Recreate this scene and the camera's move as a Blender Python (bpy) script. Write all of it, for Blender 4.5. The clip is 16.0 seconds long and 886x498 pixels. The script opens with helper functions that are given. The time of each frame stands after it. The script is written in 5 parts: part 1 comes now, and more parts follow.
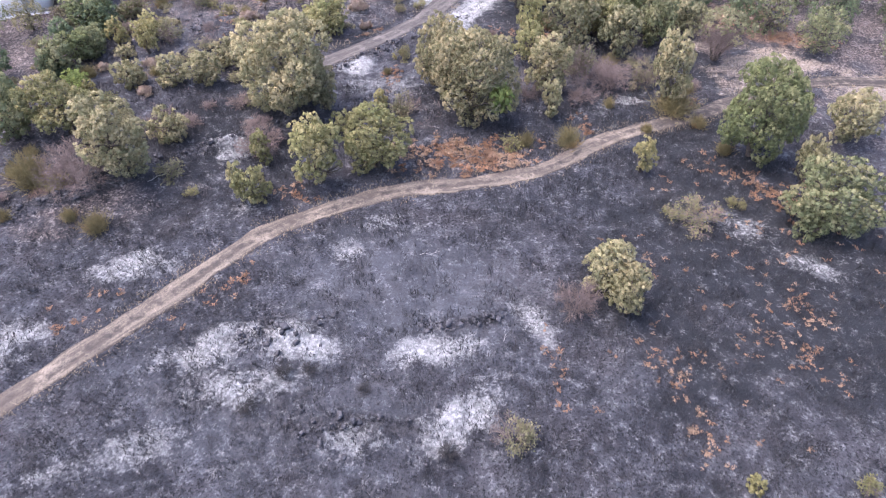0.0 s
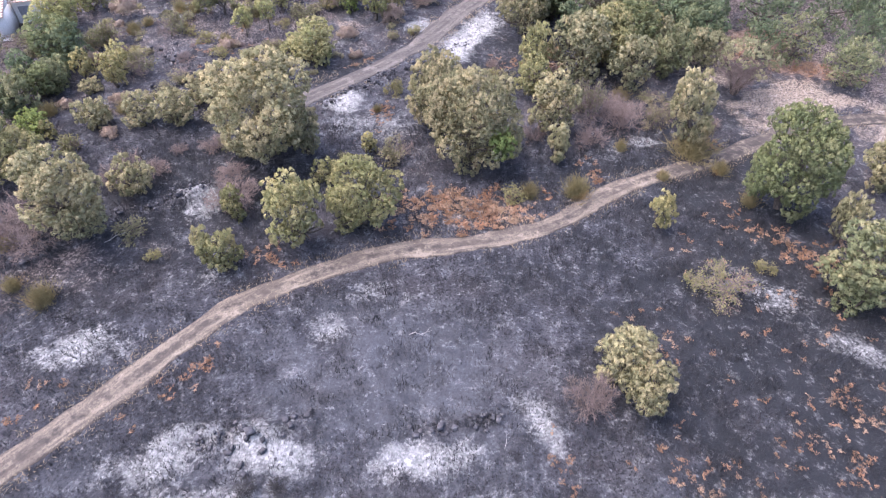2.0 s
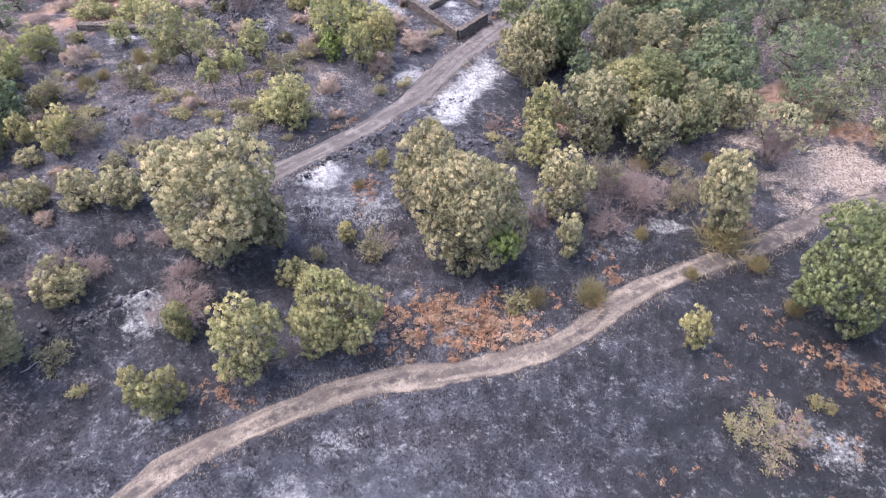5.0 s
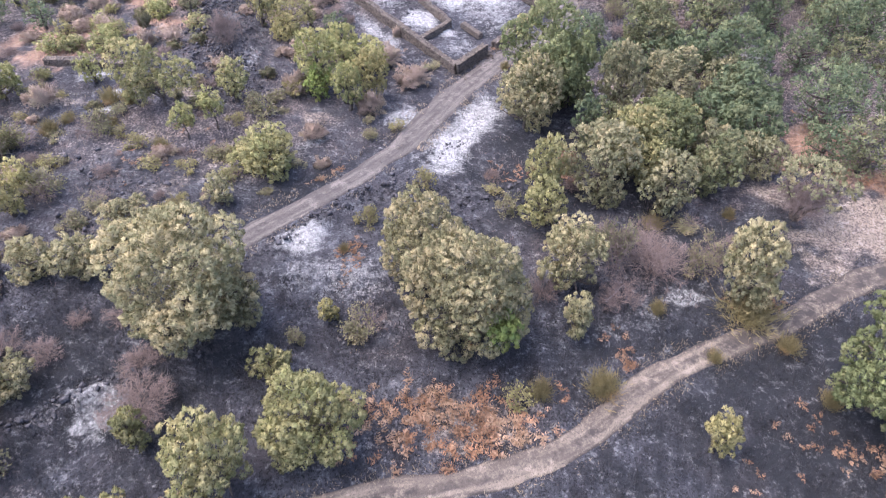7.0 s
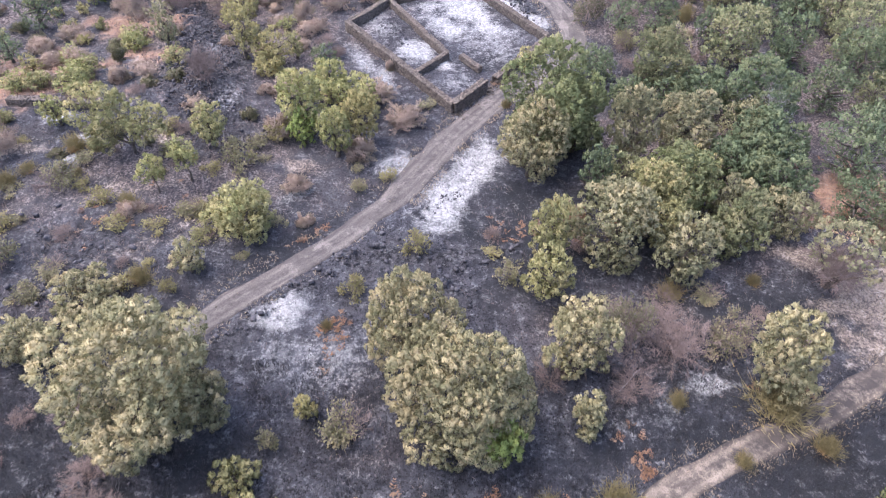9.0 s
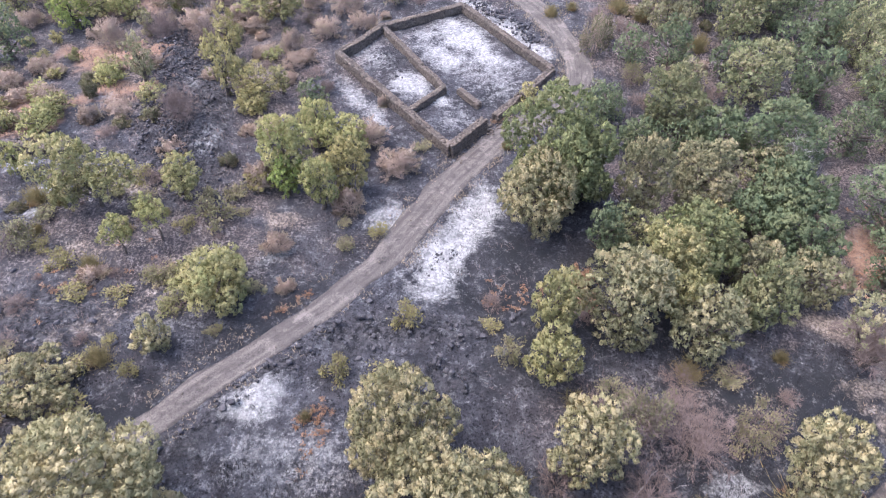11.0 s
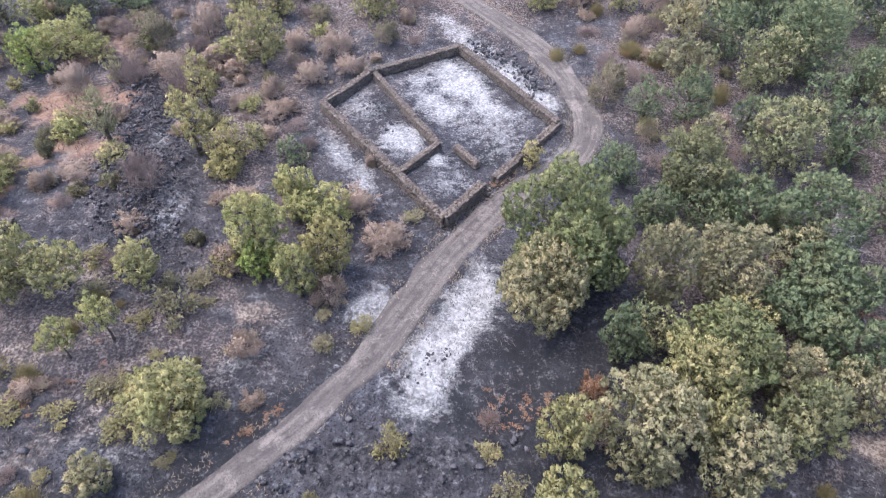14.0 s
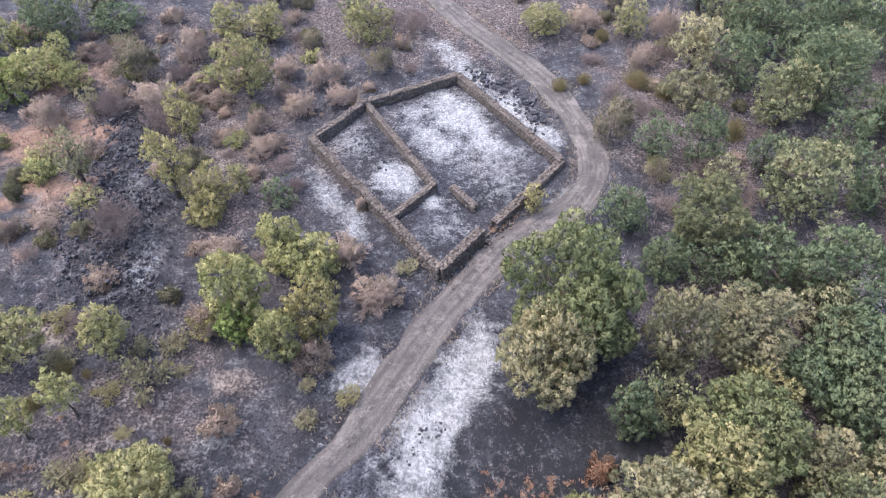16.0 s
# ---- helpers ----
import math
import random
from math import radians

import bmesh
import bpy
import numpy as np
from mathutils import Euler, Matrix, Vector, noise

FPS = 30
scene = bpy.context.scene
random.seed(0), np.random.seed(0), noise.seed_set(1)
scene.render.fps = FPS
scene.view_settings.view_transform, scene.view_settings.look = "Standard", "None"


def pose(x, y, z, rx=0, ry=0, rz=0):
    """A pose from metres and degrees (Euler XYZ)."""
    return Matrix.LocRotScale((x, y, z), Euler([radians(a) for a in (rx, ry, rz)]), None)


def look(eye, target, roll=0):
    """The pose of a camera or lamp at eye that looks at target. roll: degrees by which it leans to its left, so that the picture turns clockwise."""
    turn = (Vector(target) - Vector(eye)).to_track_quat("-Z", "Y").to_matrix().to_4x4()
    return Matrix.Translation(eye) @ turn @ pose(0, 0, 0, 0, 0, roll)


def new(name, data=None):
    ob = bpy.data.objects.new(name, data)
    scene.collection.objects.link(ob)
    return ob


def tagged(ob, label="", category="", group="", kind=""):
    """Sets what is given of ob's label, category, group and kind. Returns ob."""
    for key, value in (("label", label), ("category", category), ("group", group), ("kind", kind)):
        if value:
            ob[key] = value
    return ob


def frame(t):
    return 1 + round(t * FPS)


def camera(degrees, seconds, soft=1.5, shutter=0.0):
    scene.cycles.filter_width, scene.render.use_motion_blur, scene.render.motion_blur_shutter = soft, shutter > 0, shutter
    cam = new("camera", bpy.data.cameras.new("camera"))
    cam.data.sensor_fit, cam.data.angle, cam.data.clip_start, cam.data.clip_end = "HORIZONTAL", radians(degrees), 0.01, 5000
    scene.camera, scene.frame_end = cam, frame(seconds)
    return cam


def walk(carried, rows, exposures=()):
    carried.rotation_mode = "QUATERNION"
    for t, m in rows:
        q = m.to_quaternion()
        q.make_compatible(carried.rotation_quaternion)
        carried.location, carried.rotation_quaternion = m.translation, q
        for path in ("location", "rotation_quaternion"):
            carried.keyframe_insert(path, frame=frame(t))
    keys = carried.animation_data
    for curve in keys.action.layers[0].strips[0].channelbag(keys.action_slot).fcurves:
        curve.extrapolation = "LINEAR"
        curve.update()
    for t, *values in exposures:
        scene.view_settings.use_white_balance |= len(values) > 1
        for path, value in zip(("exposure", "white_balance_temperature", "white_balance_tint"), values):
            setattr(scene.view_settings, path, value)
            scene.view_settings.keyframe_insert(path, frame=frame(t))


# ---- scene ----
cam = camera(69.7, 16.0, soft=1.0, shutter=0.5)
METRES, EYE, TILT, LEAN, TURN = 50.34, 30.0, 0.0, 0.0, 0.0
ROWS = [
    (0.0, 0.0, 0.0, 0.0, -0.87, -46.6, 0.82),
    (0.5, 0.0024, 0.0335, -0.0035, -0.85, -46.58, 0.79),
    (1.0, 0.0054, 0.0701, -0.007, -0.81, -46.56, 0.78),
    (1.5, 0.0079, 0.1037, -0.0104, -0.78, -46.53, 0.76),
    (2.0, 0.0107, 0.1402, -0.0134, -0.75, -46.53, 0.73),
    (2.5, 0.0133, 0.174, -0.0162, -0.73, -46.5, 0.73),
    (3.0, 0.0163, 0.2107, -0.0183, -0.69, -46.49, 0.71),
    (3.5, 0.0188, 0.2442, -0.019, -0.67, -46.47, 0.68),
    (4.0, 0.0215, 0.28, -0.0201, -0.64, -46.43, 0.65),
    (6.5, 0.034, 0.4463, -0.0235, -0.5, -46.28, 0.58),
    (7.0, 0.0364, 0.4805, -0.0241, -0.47, -46.25, 0.56),
    (7.5, 0.0387, 0.5121, -0.0241, -0.44, -46.24, 0.54),
    (8.0, 0.0415, 0.5463, -0.0244, -0.4, -46.24, 0.54),
    (8.5, 0.0433, 0.5775, -0.0248, -0.39, -46.23, 0.53),
    (9.0, 0.0459, 0.611, -0.0249, -0.34, -46.2, 0.54),
    (11.5, 0.0576, 0.7629, -0.0226, -0.16, -46.22, 0.54),
    (12.0, 0.0594, 0.7921, -0.0217, -0.14, -46.24, 0.52),
    (12.5, 0.0616, 0.8181, -0.0215, -0.09, -46.21, 0.51),
    (13.0, 0.0631, 0.8457, -0.0206, -0.08, -46.2, 0.49),
    (13.5, 0.0654, 0.8707, -0.0197, -0.04, -46.19, 0.49),
    (14.0, 0.0668, 0.8972, -0.0185, -0.02, -46.2, 0.46),
    (14.5, 0.0687, 0.9212, -0.0171, -0.0, -46.22, 0.46),
    (15.0, 0.0705, 0.9469, -0.0158, 0.02, -46.23, 0.48),
    (15.5, 0.072, 0.9705, -0.0145, 0.02, -46.25, 0.47),
    (16.0, 0.0741, 0.9961, -0.0129, 0.04, -46.26, 0.48),
]
walk(cam, [(t, pose(0, 0, EYE, TILT, LEAN, TURN) @ pose(METRES * x, METRES * y, METRES * z, 90 + pitch, roll, yaw)) for t, x, y, z, yaw, pitch, roll in ROWS],
     exposures=[(0.0, 2.66, 6380, 20), (4.0, 2.75, 6400, 19.5), (9.0, 2.66, 6380, 17.5), (12.5, 2.61, 6360, 15.5), (16.0, 2.46, 6340, 13.5)])

# ---- light ----
world = bpy.data.worlds.new("overcast_sky")
scene.world = world
world.use_nodes = True
wn = world.node_tree
wn.nodes.clear()
sky = wn.nodes.new("ShaderNodeTexSky")
sky.sky_type, sky.sun_disc = "NISHITA", False
sky.sun_elevation, sky.sun_rotation = radians(66), radians(-81)
sky.dust_density, sky.air_density, sky.ozone_density = 3.5, 1.0, 1.5
bg = wn.nodes.new("ShaderNodeBackground")
bg.inputs["Strength"].default_value = 0.15
wo = wn.nodes.new("ShaderNodeOutputWorld")
wn.links.new(sky.outputs[0], bg.inputs[0])
wn.links.new(bg.outputs[0], wo.inputs[0])
sun_data = bpy.data.lights.new("sun", "SUN")
sun_data.energy, sun_data.angle, sun_data.color = 0.75, radians(50), (1.0, 0.96, 0.91)
sun = new("sun", sun_data)
sun.matrix_world = look((-26, 4, 60), (0, 0, 0))

# ---- terrain ----
TERRAIN = [-3.09, -0.98, -0.19, 0.45, 1.15, -0.3, 0.2, 0.36, 1.05, -1.53, 0.32, 0.01, -0.18, -0.04, -0.26, 0.06, 0.17, 0.38, -1.34, -0.46, 1.1, -0.79, -0.33, -0.24, 1.05]


def base_height(x, y):
    """Smooth height of the ground; x and y are arrays."""
    x, y = np.clip(np.asarray(x, float), -60, 60), np.clip(np.asarray(y, float), -15, 140)
    v = (y - 60) / 40
    z = TERRAIN[0] + TERRAIN[1] * x / 30 + TERRAIN[2] * v + TERRAIN[3] * x / 30 * v + TERRAIN[4] * v * v
    i = 5
    for gx in (-24, -8, 8, 24):
        for gy in (20, 40, 60, 80, 100):
            z = z + TERRAIN[i] * np.exp(-((x - gx) ** 2 + (y - gy) ** 2) / 338)
            i += 1
    return z


def hashed(i, j, seed):
    n = (i * 374761393 + j * 668265263 + seed * 974634777) & 0x7FFFFFFF
    n = ((n ^ (n >> 13)) * 1274126177) & 0x7FFFFFFF
    return ((n ^ (n >> 16)) & 0xFFFF) / 65535.0


def bumps(x, y, size, seed=0, octaves=3):
    """Value noise of a given size in metres, 0 to 1."""
    total, amp, norm = 0.0, 1.0, 0.0
    for o in range(octaves):
        u, v = np.asarray(x, float) / size + 311.7 * (o + 1), np.asarray(y, float) / size + 173.3 * (o + 1)
        i, j = np.floor(u).astype(np.int64), np.floor(v).astype(np.int64)
        fu, fv = u - i, v - j
        fu, fv = fu * fu * (3 - 2 * fu), fv * fv * (3 - 2 * fv)
        s = seed + o * 17
        a, b = hashed(i, j, s), hashed(i + 1, j, s)
        c, d = hashed(i, j + 1, s), hashed(i + 1, j + 1, s)
        total = total + amp * ((a * (1 - fu) + b * fu) * (1 - fv) + (c * (1 - fu) + d * fu) * fv)
        norm, amp, size = norm + amp, amp * 0.5, size * 0.5
    return total / norm


def smooth_line(points, step=0.45):
    """Catmull-Rom through the points, as an array of places a step apart."""
    p = np.array([points[0], *points, points[-1]], float)
    out = []
    for k in range(1, len(p) - 2):
        n = max(2, int(np.hypot(*(p[k + 1] - p[k])) / step))
        for s in np.linspace(0, 1, n, endpoint=False):
            out.append(0.5 * (2 * p[k] + (p[k + 1] - p[k - 1]) * s + (2 * p[k - 1] - 5 * p[k] + 4 * p[k + 1] - p[k + 2]) * s * s
                              + (3 * p[k] - p[k - 1] - 3 * p[k + 1] + p[k + 2]) * s ** 3))
    out.append(p[-1])
    return np.array(out)


def line_distance(x, y, line):
    best = np.full(np.shape(x), 1e9)
    for q in line:
        best = np.minimum(best, (x - q[0]) ** 2 + (y - q[1]) ** 2)
    return np.sqrt(best)


FOOTPATH = smooth_line([(-75, -40), (-45, -5), (-33, 9), (-26, 16), (-21, 21.7), (-19.2, 23.9), (-17.2, 26.2), (-15, 29.1), (-12.5, 31.8), (-9.4, 33.8), (-6.1, 35.5),
                        (-2.5, 36.8), (1.2, 37.5), (5.1, 38.5), (9.3, 40.5), (14, 44.3), (19.6, 47.2), (24.4, 49.4), (28.6, 51.7), (33, 53.6), (40, 54.5), (52, 53)])
TRACK = smooth_line([(-16.2, 51.2), (-13.5, 53.6), (-10.7, 56.6), (-7.6, 59.6), (-5.0, 62.3), (-3.2, 64.8), (-1.3, 67.3), (1.0, 71.8), (3.3, 76.2), (6, 80.1),
                     (8.4, 83.0), (11, 84.8), (13.8, 86.9), (15.5, 89.9), (15.6, 93.2), (14.6, 97.3), (13.1, 101.3), (9.8, 106.4), (6.1, 111.5), (3.8, 115.3), (-2, 124), (-12, 140)])
COVER = []  # patches: kind, x, y, half-length, half-width, turn in degrees, strength


def patch(kind, x, y, a, b, turn=0, strength=1.0):
    COVER.append((kind, x, y, a, b, radians(turn), strength))


def cover(kind, x, y):
    """How much of a ground cover lies at a place, 0 to 1."""
    m = np.zeros(np.shape(x))
    wob = bumps(x, y, 1.6, 5, 3) - 0.5
    for k, px, py, a, b, turn, strength in COVER:
        if k == kind:
            dx, dy = x - px, y - py
            u, v = (dx * math.cos(turn) + dy * math.sin(turn)) / a, (dy * math.cos(turn) - dx * math.sin(turn)) / b
            m = np.maximum(m, strength * np.clip(1.35 - np.sqrt(u * u + v * v) + 1.5 * wob, 0, 1))
    return m


# white ash
patch("ash", -20.9, 28.4, 2.3, 1.3, 15, 0.9)
patch("ash", -18.4, 28.6, 1.2, 0.8, 40, 0.6)
patch("ash", -26, 22, 2.2, 1.4, 30, 0.8)
patch("ash", -13.6, 21.8, 3.0, 1.2, 20, 0.8)
patch("ash", -8.6, 21.8, 2.6, 1.1, -10, 0.85)
patch("ash", -11, 19, 3.5, 1.2, 10, 0.5)
patch("ash", -4.3, 33.2, 1.3, 0.9, 20, 0.65)
patch("ash", -6.5, 29.7, 1.0, 1.2, 0, 0.6)
patch("ash", -1.4, 32.7, 1.0, 0.6, 0, 0.5)
patch("ash", -0.7, 21.4, 2.6, 1.1, 5, 0.95)
patch("ash", 5.7, 23.6, 0.9, 1.7, 25, 0.9)
patch("ash", 1.0, 17, 2.6, 1.5, 60, 0.85)
patch("ash", -16, 15.4, 2.2, 1.0, 20, 0.5)
patch("ash", -19.5, 14, 2.0, 0.8, 20, 0.4)
patch("ash", -5, 15.5, 2.0, 0.9, 0, 0.7)
patch("ash", -17, 41.5, 1.5, 2.4, 10, 0.55)
patch("ash", -14.3, 34.6, 1.6, 0.9, 0, 0.6)
patch("ash", -8.0, 55.6, 1.2, 1.7, -40, 0.95)
patch("ash", -5.5, 52.5, 3.0, 2.6, 0, 0.4)
patch("ash", 17.7, 51, 1.3, 0.7, 20, 0.7)
patch("ash", 2.7, 67.6, 4.6, 1.7, 60, 1.25)
patch("ash", 5.0, 71.8, 3.6, 1.5, 62, 1.2)
patch("ash", -1.6, 71.2, 1.8, 1.2, 45, 0.85)
patch("ash", -29.2, 75.6, 1.9, 0.8, 15, 1.0)
patch("ash", -26.6, 72.3, 1.0, 0.8, 0, 1.0)
patch("ash", -26.2, 69.8, 1.7, 0.5, 5, 0.9)
patch("ash", 25, 29, 2.4, 1.0, -40, 0.5)
patch("ash", 21.5, 33.5, 2.5, 1.2, -30, 0.4)
patch("ash", 4.6, 97.4, 5.0, 2.9, -50, 1.0)
patch("ash", 2.6, 94.4, 3.0, 2.0, -50, 0.85)
patch("ash", 7.6, 91.4, 4.2, 3.2, -45, 0.42)
patch("ash", 9.4, 98.4, 3.4, 1.5, -52, 1.0)
patch("ash", 12.0, 95.0, 2.4, 1.0, -60, 1.0)
patch("ash", 6.2, 103.4, 2.2, 1.3, -50, 0.8)
patch("ash", -0.4, 89.4, 2.9, 1.7, -55, 0.95)
patch("ash", -4.4, 94.6, 2.6, 1.6, -55, 0.5)
patch("ash", 2.2, 87.2, 1.8, 1.0, -50, 0.9)
patch("ash", 3.6, 84.8, 2.6, 1.6, 40, 0.4)
patch("ash", -4.8, 86.4, 5.6, 1.1, -56, 0.75)
patch("ash", 12.6, 87.2, 2.4, 0.9, 45, 0.55)
patch("black", 7.5, 88.4, 3.0, 2.4, 0, 0.6)
patch("black", -3.0, 93.4, 2.4, 1.8, 0, 0.7)
patch("ash", 19.6, 98.5, 2.0, 1.2, -50, 0.5)
patch("ash", 4, 107, 4.2, 1.2, -52, 0.7)
patch("ash", -20, 88.5, 1.0, 2.4, 0, 0.5)
patch("ash", -27, 85.5, 2.0, 1.0, 0, 0.5)
patch("ash", -16.5, 79, 1.0, 2.0, 0, 0.45)
patch("ash", -9, 66.6, 1.6, 0.6, 45, 0.5)
patch("ash", -14.4, 60, 1.2, 0.6, 40, 0.4)
patch("film", -0.5, 26, 10, 7, 0, 0.9)
patch("film", -8, 18, 14, 6, 0, 0.6)
patch("film", -22, 62, 9, 6, 20, 0.9)
patch("film", -9, 71, 7, 5, 30, 0.8)
patch("film", -14, 96, 8, 8, 0, 0.7)
patch("film", -4, 108, 10, 4, 0, 0.7)
patch("film", 20, 100, 5, 9, 0, 0.7)
patch("film", -28, 84, 8, 8, 0, 0.6)
patch("film", -6, 52, 4, 4, 0, 0.7)
patch("ash", 13, 48.5, 3, 1.0, 20, 0.25)
# blackest ground
patch("black", 23, 28, 16, 14, 0, 1.0)
patch("black", 22, 40, 8, 7, 0, 1.0)
patch("black", 22, 46, 9, 5, 25, 1.0)
patch("black", 5, 34, 6, 2.5, 10, 0.5)
patch("black", 9, 64, 7, 7, 0, 0.9)
patch("black", -8, 62, 8, 1.6, 45, 0.7)
patch("black", 26, 55.5, 3.5, 2.2, 20, 1.0)
patch("black", -17, 43, 10, 6, 25, 0.9)
patch("black", -25, 39, 8, 6, 0, 0.7)
patch("black", 2, 49.5, 6, 3.5, 0, 0.6)
patch("black", 16, 67, 6, 6, 0, 0.8)
patch("black", -16, 53, 5, 3, 30, 0.8)
patch("black", 22, 56, 9, 3.5, 5, 0.9)
patch("black", -12, 66, 9, 4, 35, 0.8)
patch("black", -20, 61, 8, 4, 20, 0.6)
# bare tan and reddish soil
patch("soil", 33.5, 57.5, 6.5, 4.0, 15, 1.0)
patch("soil", 28.5, 60.8, 3.2, 1.7, -20, 0.7)
patch("soil", 43, 53, 7, 3.5, -10, 1.0)
patch("soil", 29, 53.5, 3, 1.2, 25, 0.5)
patch("soil", -17, 61.5, 7.5, 1.4, 42, 0.42)
patch("soil", -9.3, 70.3, 2.6, 1.5, 40, 0.6)
patch("soil", -14.4, 66.3, 3.2, 1.2, 40, 0.45)
patch("soil", -20.7, 72.6, 2.4, 1.4, 0, 0.7)
patch("soil", -30, 71, 3.5, 1.6, 0, 0.6)
patch("soil", -21, 66.5, 4.6, 2.0, 20, 0.45)
patch("soil", -32, 68, 5, 4, 0, 0.35)
patch("soil", 3.0, 41.2, 6.5, 2.6, 10, 0.5)
patch("soil", -36, 63, 3, 2, 0, 0.6)
patch("soil", 28, 66, 4, 3, 40, 0.6)
patch("soil", -14.5, 93, 1.6, 7, 10, 0.55)
patch("soil", -18, 106, 8, 5, 0, 0.5)
patch("rust", -26.5, 86, 5, 3.0, 20, 0.9)
patch("rust", -29.5, 93.5, 5.0, 3.2, 0, 1.1)
patch("rust", -34, 82, 8, 6, 0, 0.8)
patch("rust", -33, 104, 7, 6, 0, 0.6)
patch("rust", 33, 68, 5, 4, 40, 0.8)
patch("rust", 36, 63, 6, 2.2, -20, 0.7)
patch("rust", -30, 37, 3, 2, 0, 0.6)
patch("rust", -33, 80.2, 6.5, 2.0, 10, 1.2)

# brown litter of twigs and dead leaves
patch("scrub", -25, 61, 12, 8, 0, 0.6)
patch("scrub", -16, 70, 14, 9, 30, 0.66)
patch("scrub", -20, 92, 16, 16, 0, 0.93)
patch("scrub", 0, 113, 26, 9, 0, 0.93)
patch("scrub", 24, 98, 9, 14, 0, 0.88)
patch("scrub", 14, 55, 8, 4, 0, 0.45)
patch("scrub", -2, 48, 6, 5, 0, 0.35)
patch("black", 14, 48, 9, 3, 25, 0.7)
patch("scrub", 26, 74, 12, 12, 0, 0.88)
patch("scrub", 46, 80, 16, 40, 0, 0.88)
patch("scrub", -46, 70, 14, 50, 0, 0.78)
patch("scrub", -26, 35, 8, 3, 20, 0.68)
patch("scrub", 7, 65, 4, 3, 0, 0.3)


# broken, clodded ground
patch("rough", -9, 55.5, 6.5, 1.0, 48, 1.0)
patch("rough", 0.5, 60.6, 6.5, 1.6, 5, 1.0)
patch("rough", -20.4, 86.5, 13, 3.6, -72, 1.2)
patch("rough", -25, 37.5, 7, 1.0, 33, 1.0)
patch("rough", -16, 43.5, 5, 0.8, 30, 1.0)
patch("rough", -10, 23.0, 4.5, 0.9, 0, 0.9)
patch("rough", -12, 18.6, 6, 1.6, 5, 0.75)
patch("rough", 1, 23.3, 3.2, 0.6, 10, 0.7)
patch("rough", -5, 16.2, 5, 0.9, 0, 0.8)
patch("rough", 1, 56, 4, 3, 0, 0.6)
patch("rough", -23, 60, 7, 4, 0, 0.6)
patch("rough", -2.4, 93.6, 2.4, 1.5, -55, 0.8)


def ground_height(x, y):
    """Height of the ground with its lumps, and sunk a little under the path and the track."""
    x, y = np.asarray(x, float), np.asarray(y, float)
    lumps = 0.55 * (bumps(x, y, 5.0, 2, 2) - 0.5) + 0.34 * (bumps(x, y, 1.3, 9, 2) - 0.5) + 0.14 * (bumps(x, y, 0.5, 4, 1) - 0.5)
    near = np.minimum(line_distance(x, y, FOOTPATH) / 1.0, line_distance(x, y, TRACK) / 1.5)
    calm = np.clip(near - 0.75, 0.0, 1.0)
    lumps = lumps + cover("rough", x, y) * (0.95 * (bumps(x, y, 1.1, 14, 2) - 0.4) + 0.3)
    return base_height(x, y) + lumps * (0.12 + 0.88 * calm) - 0.10 * np.clip(1.25 - near, 0, 1)


def on_ground(x, y):
    return float(ground_height(np.array([x]), np.array([y]))[0])


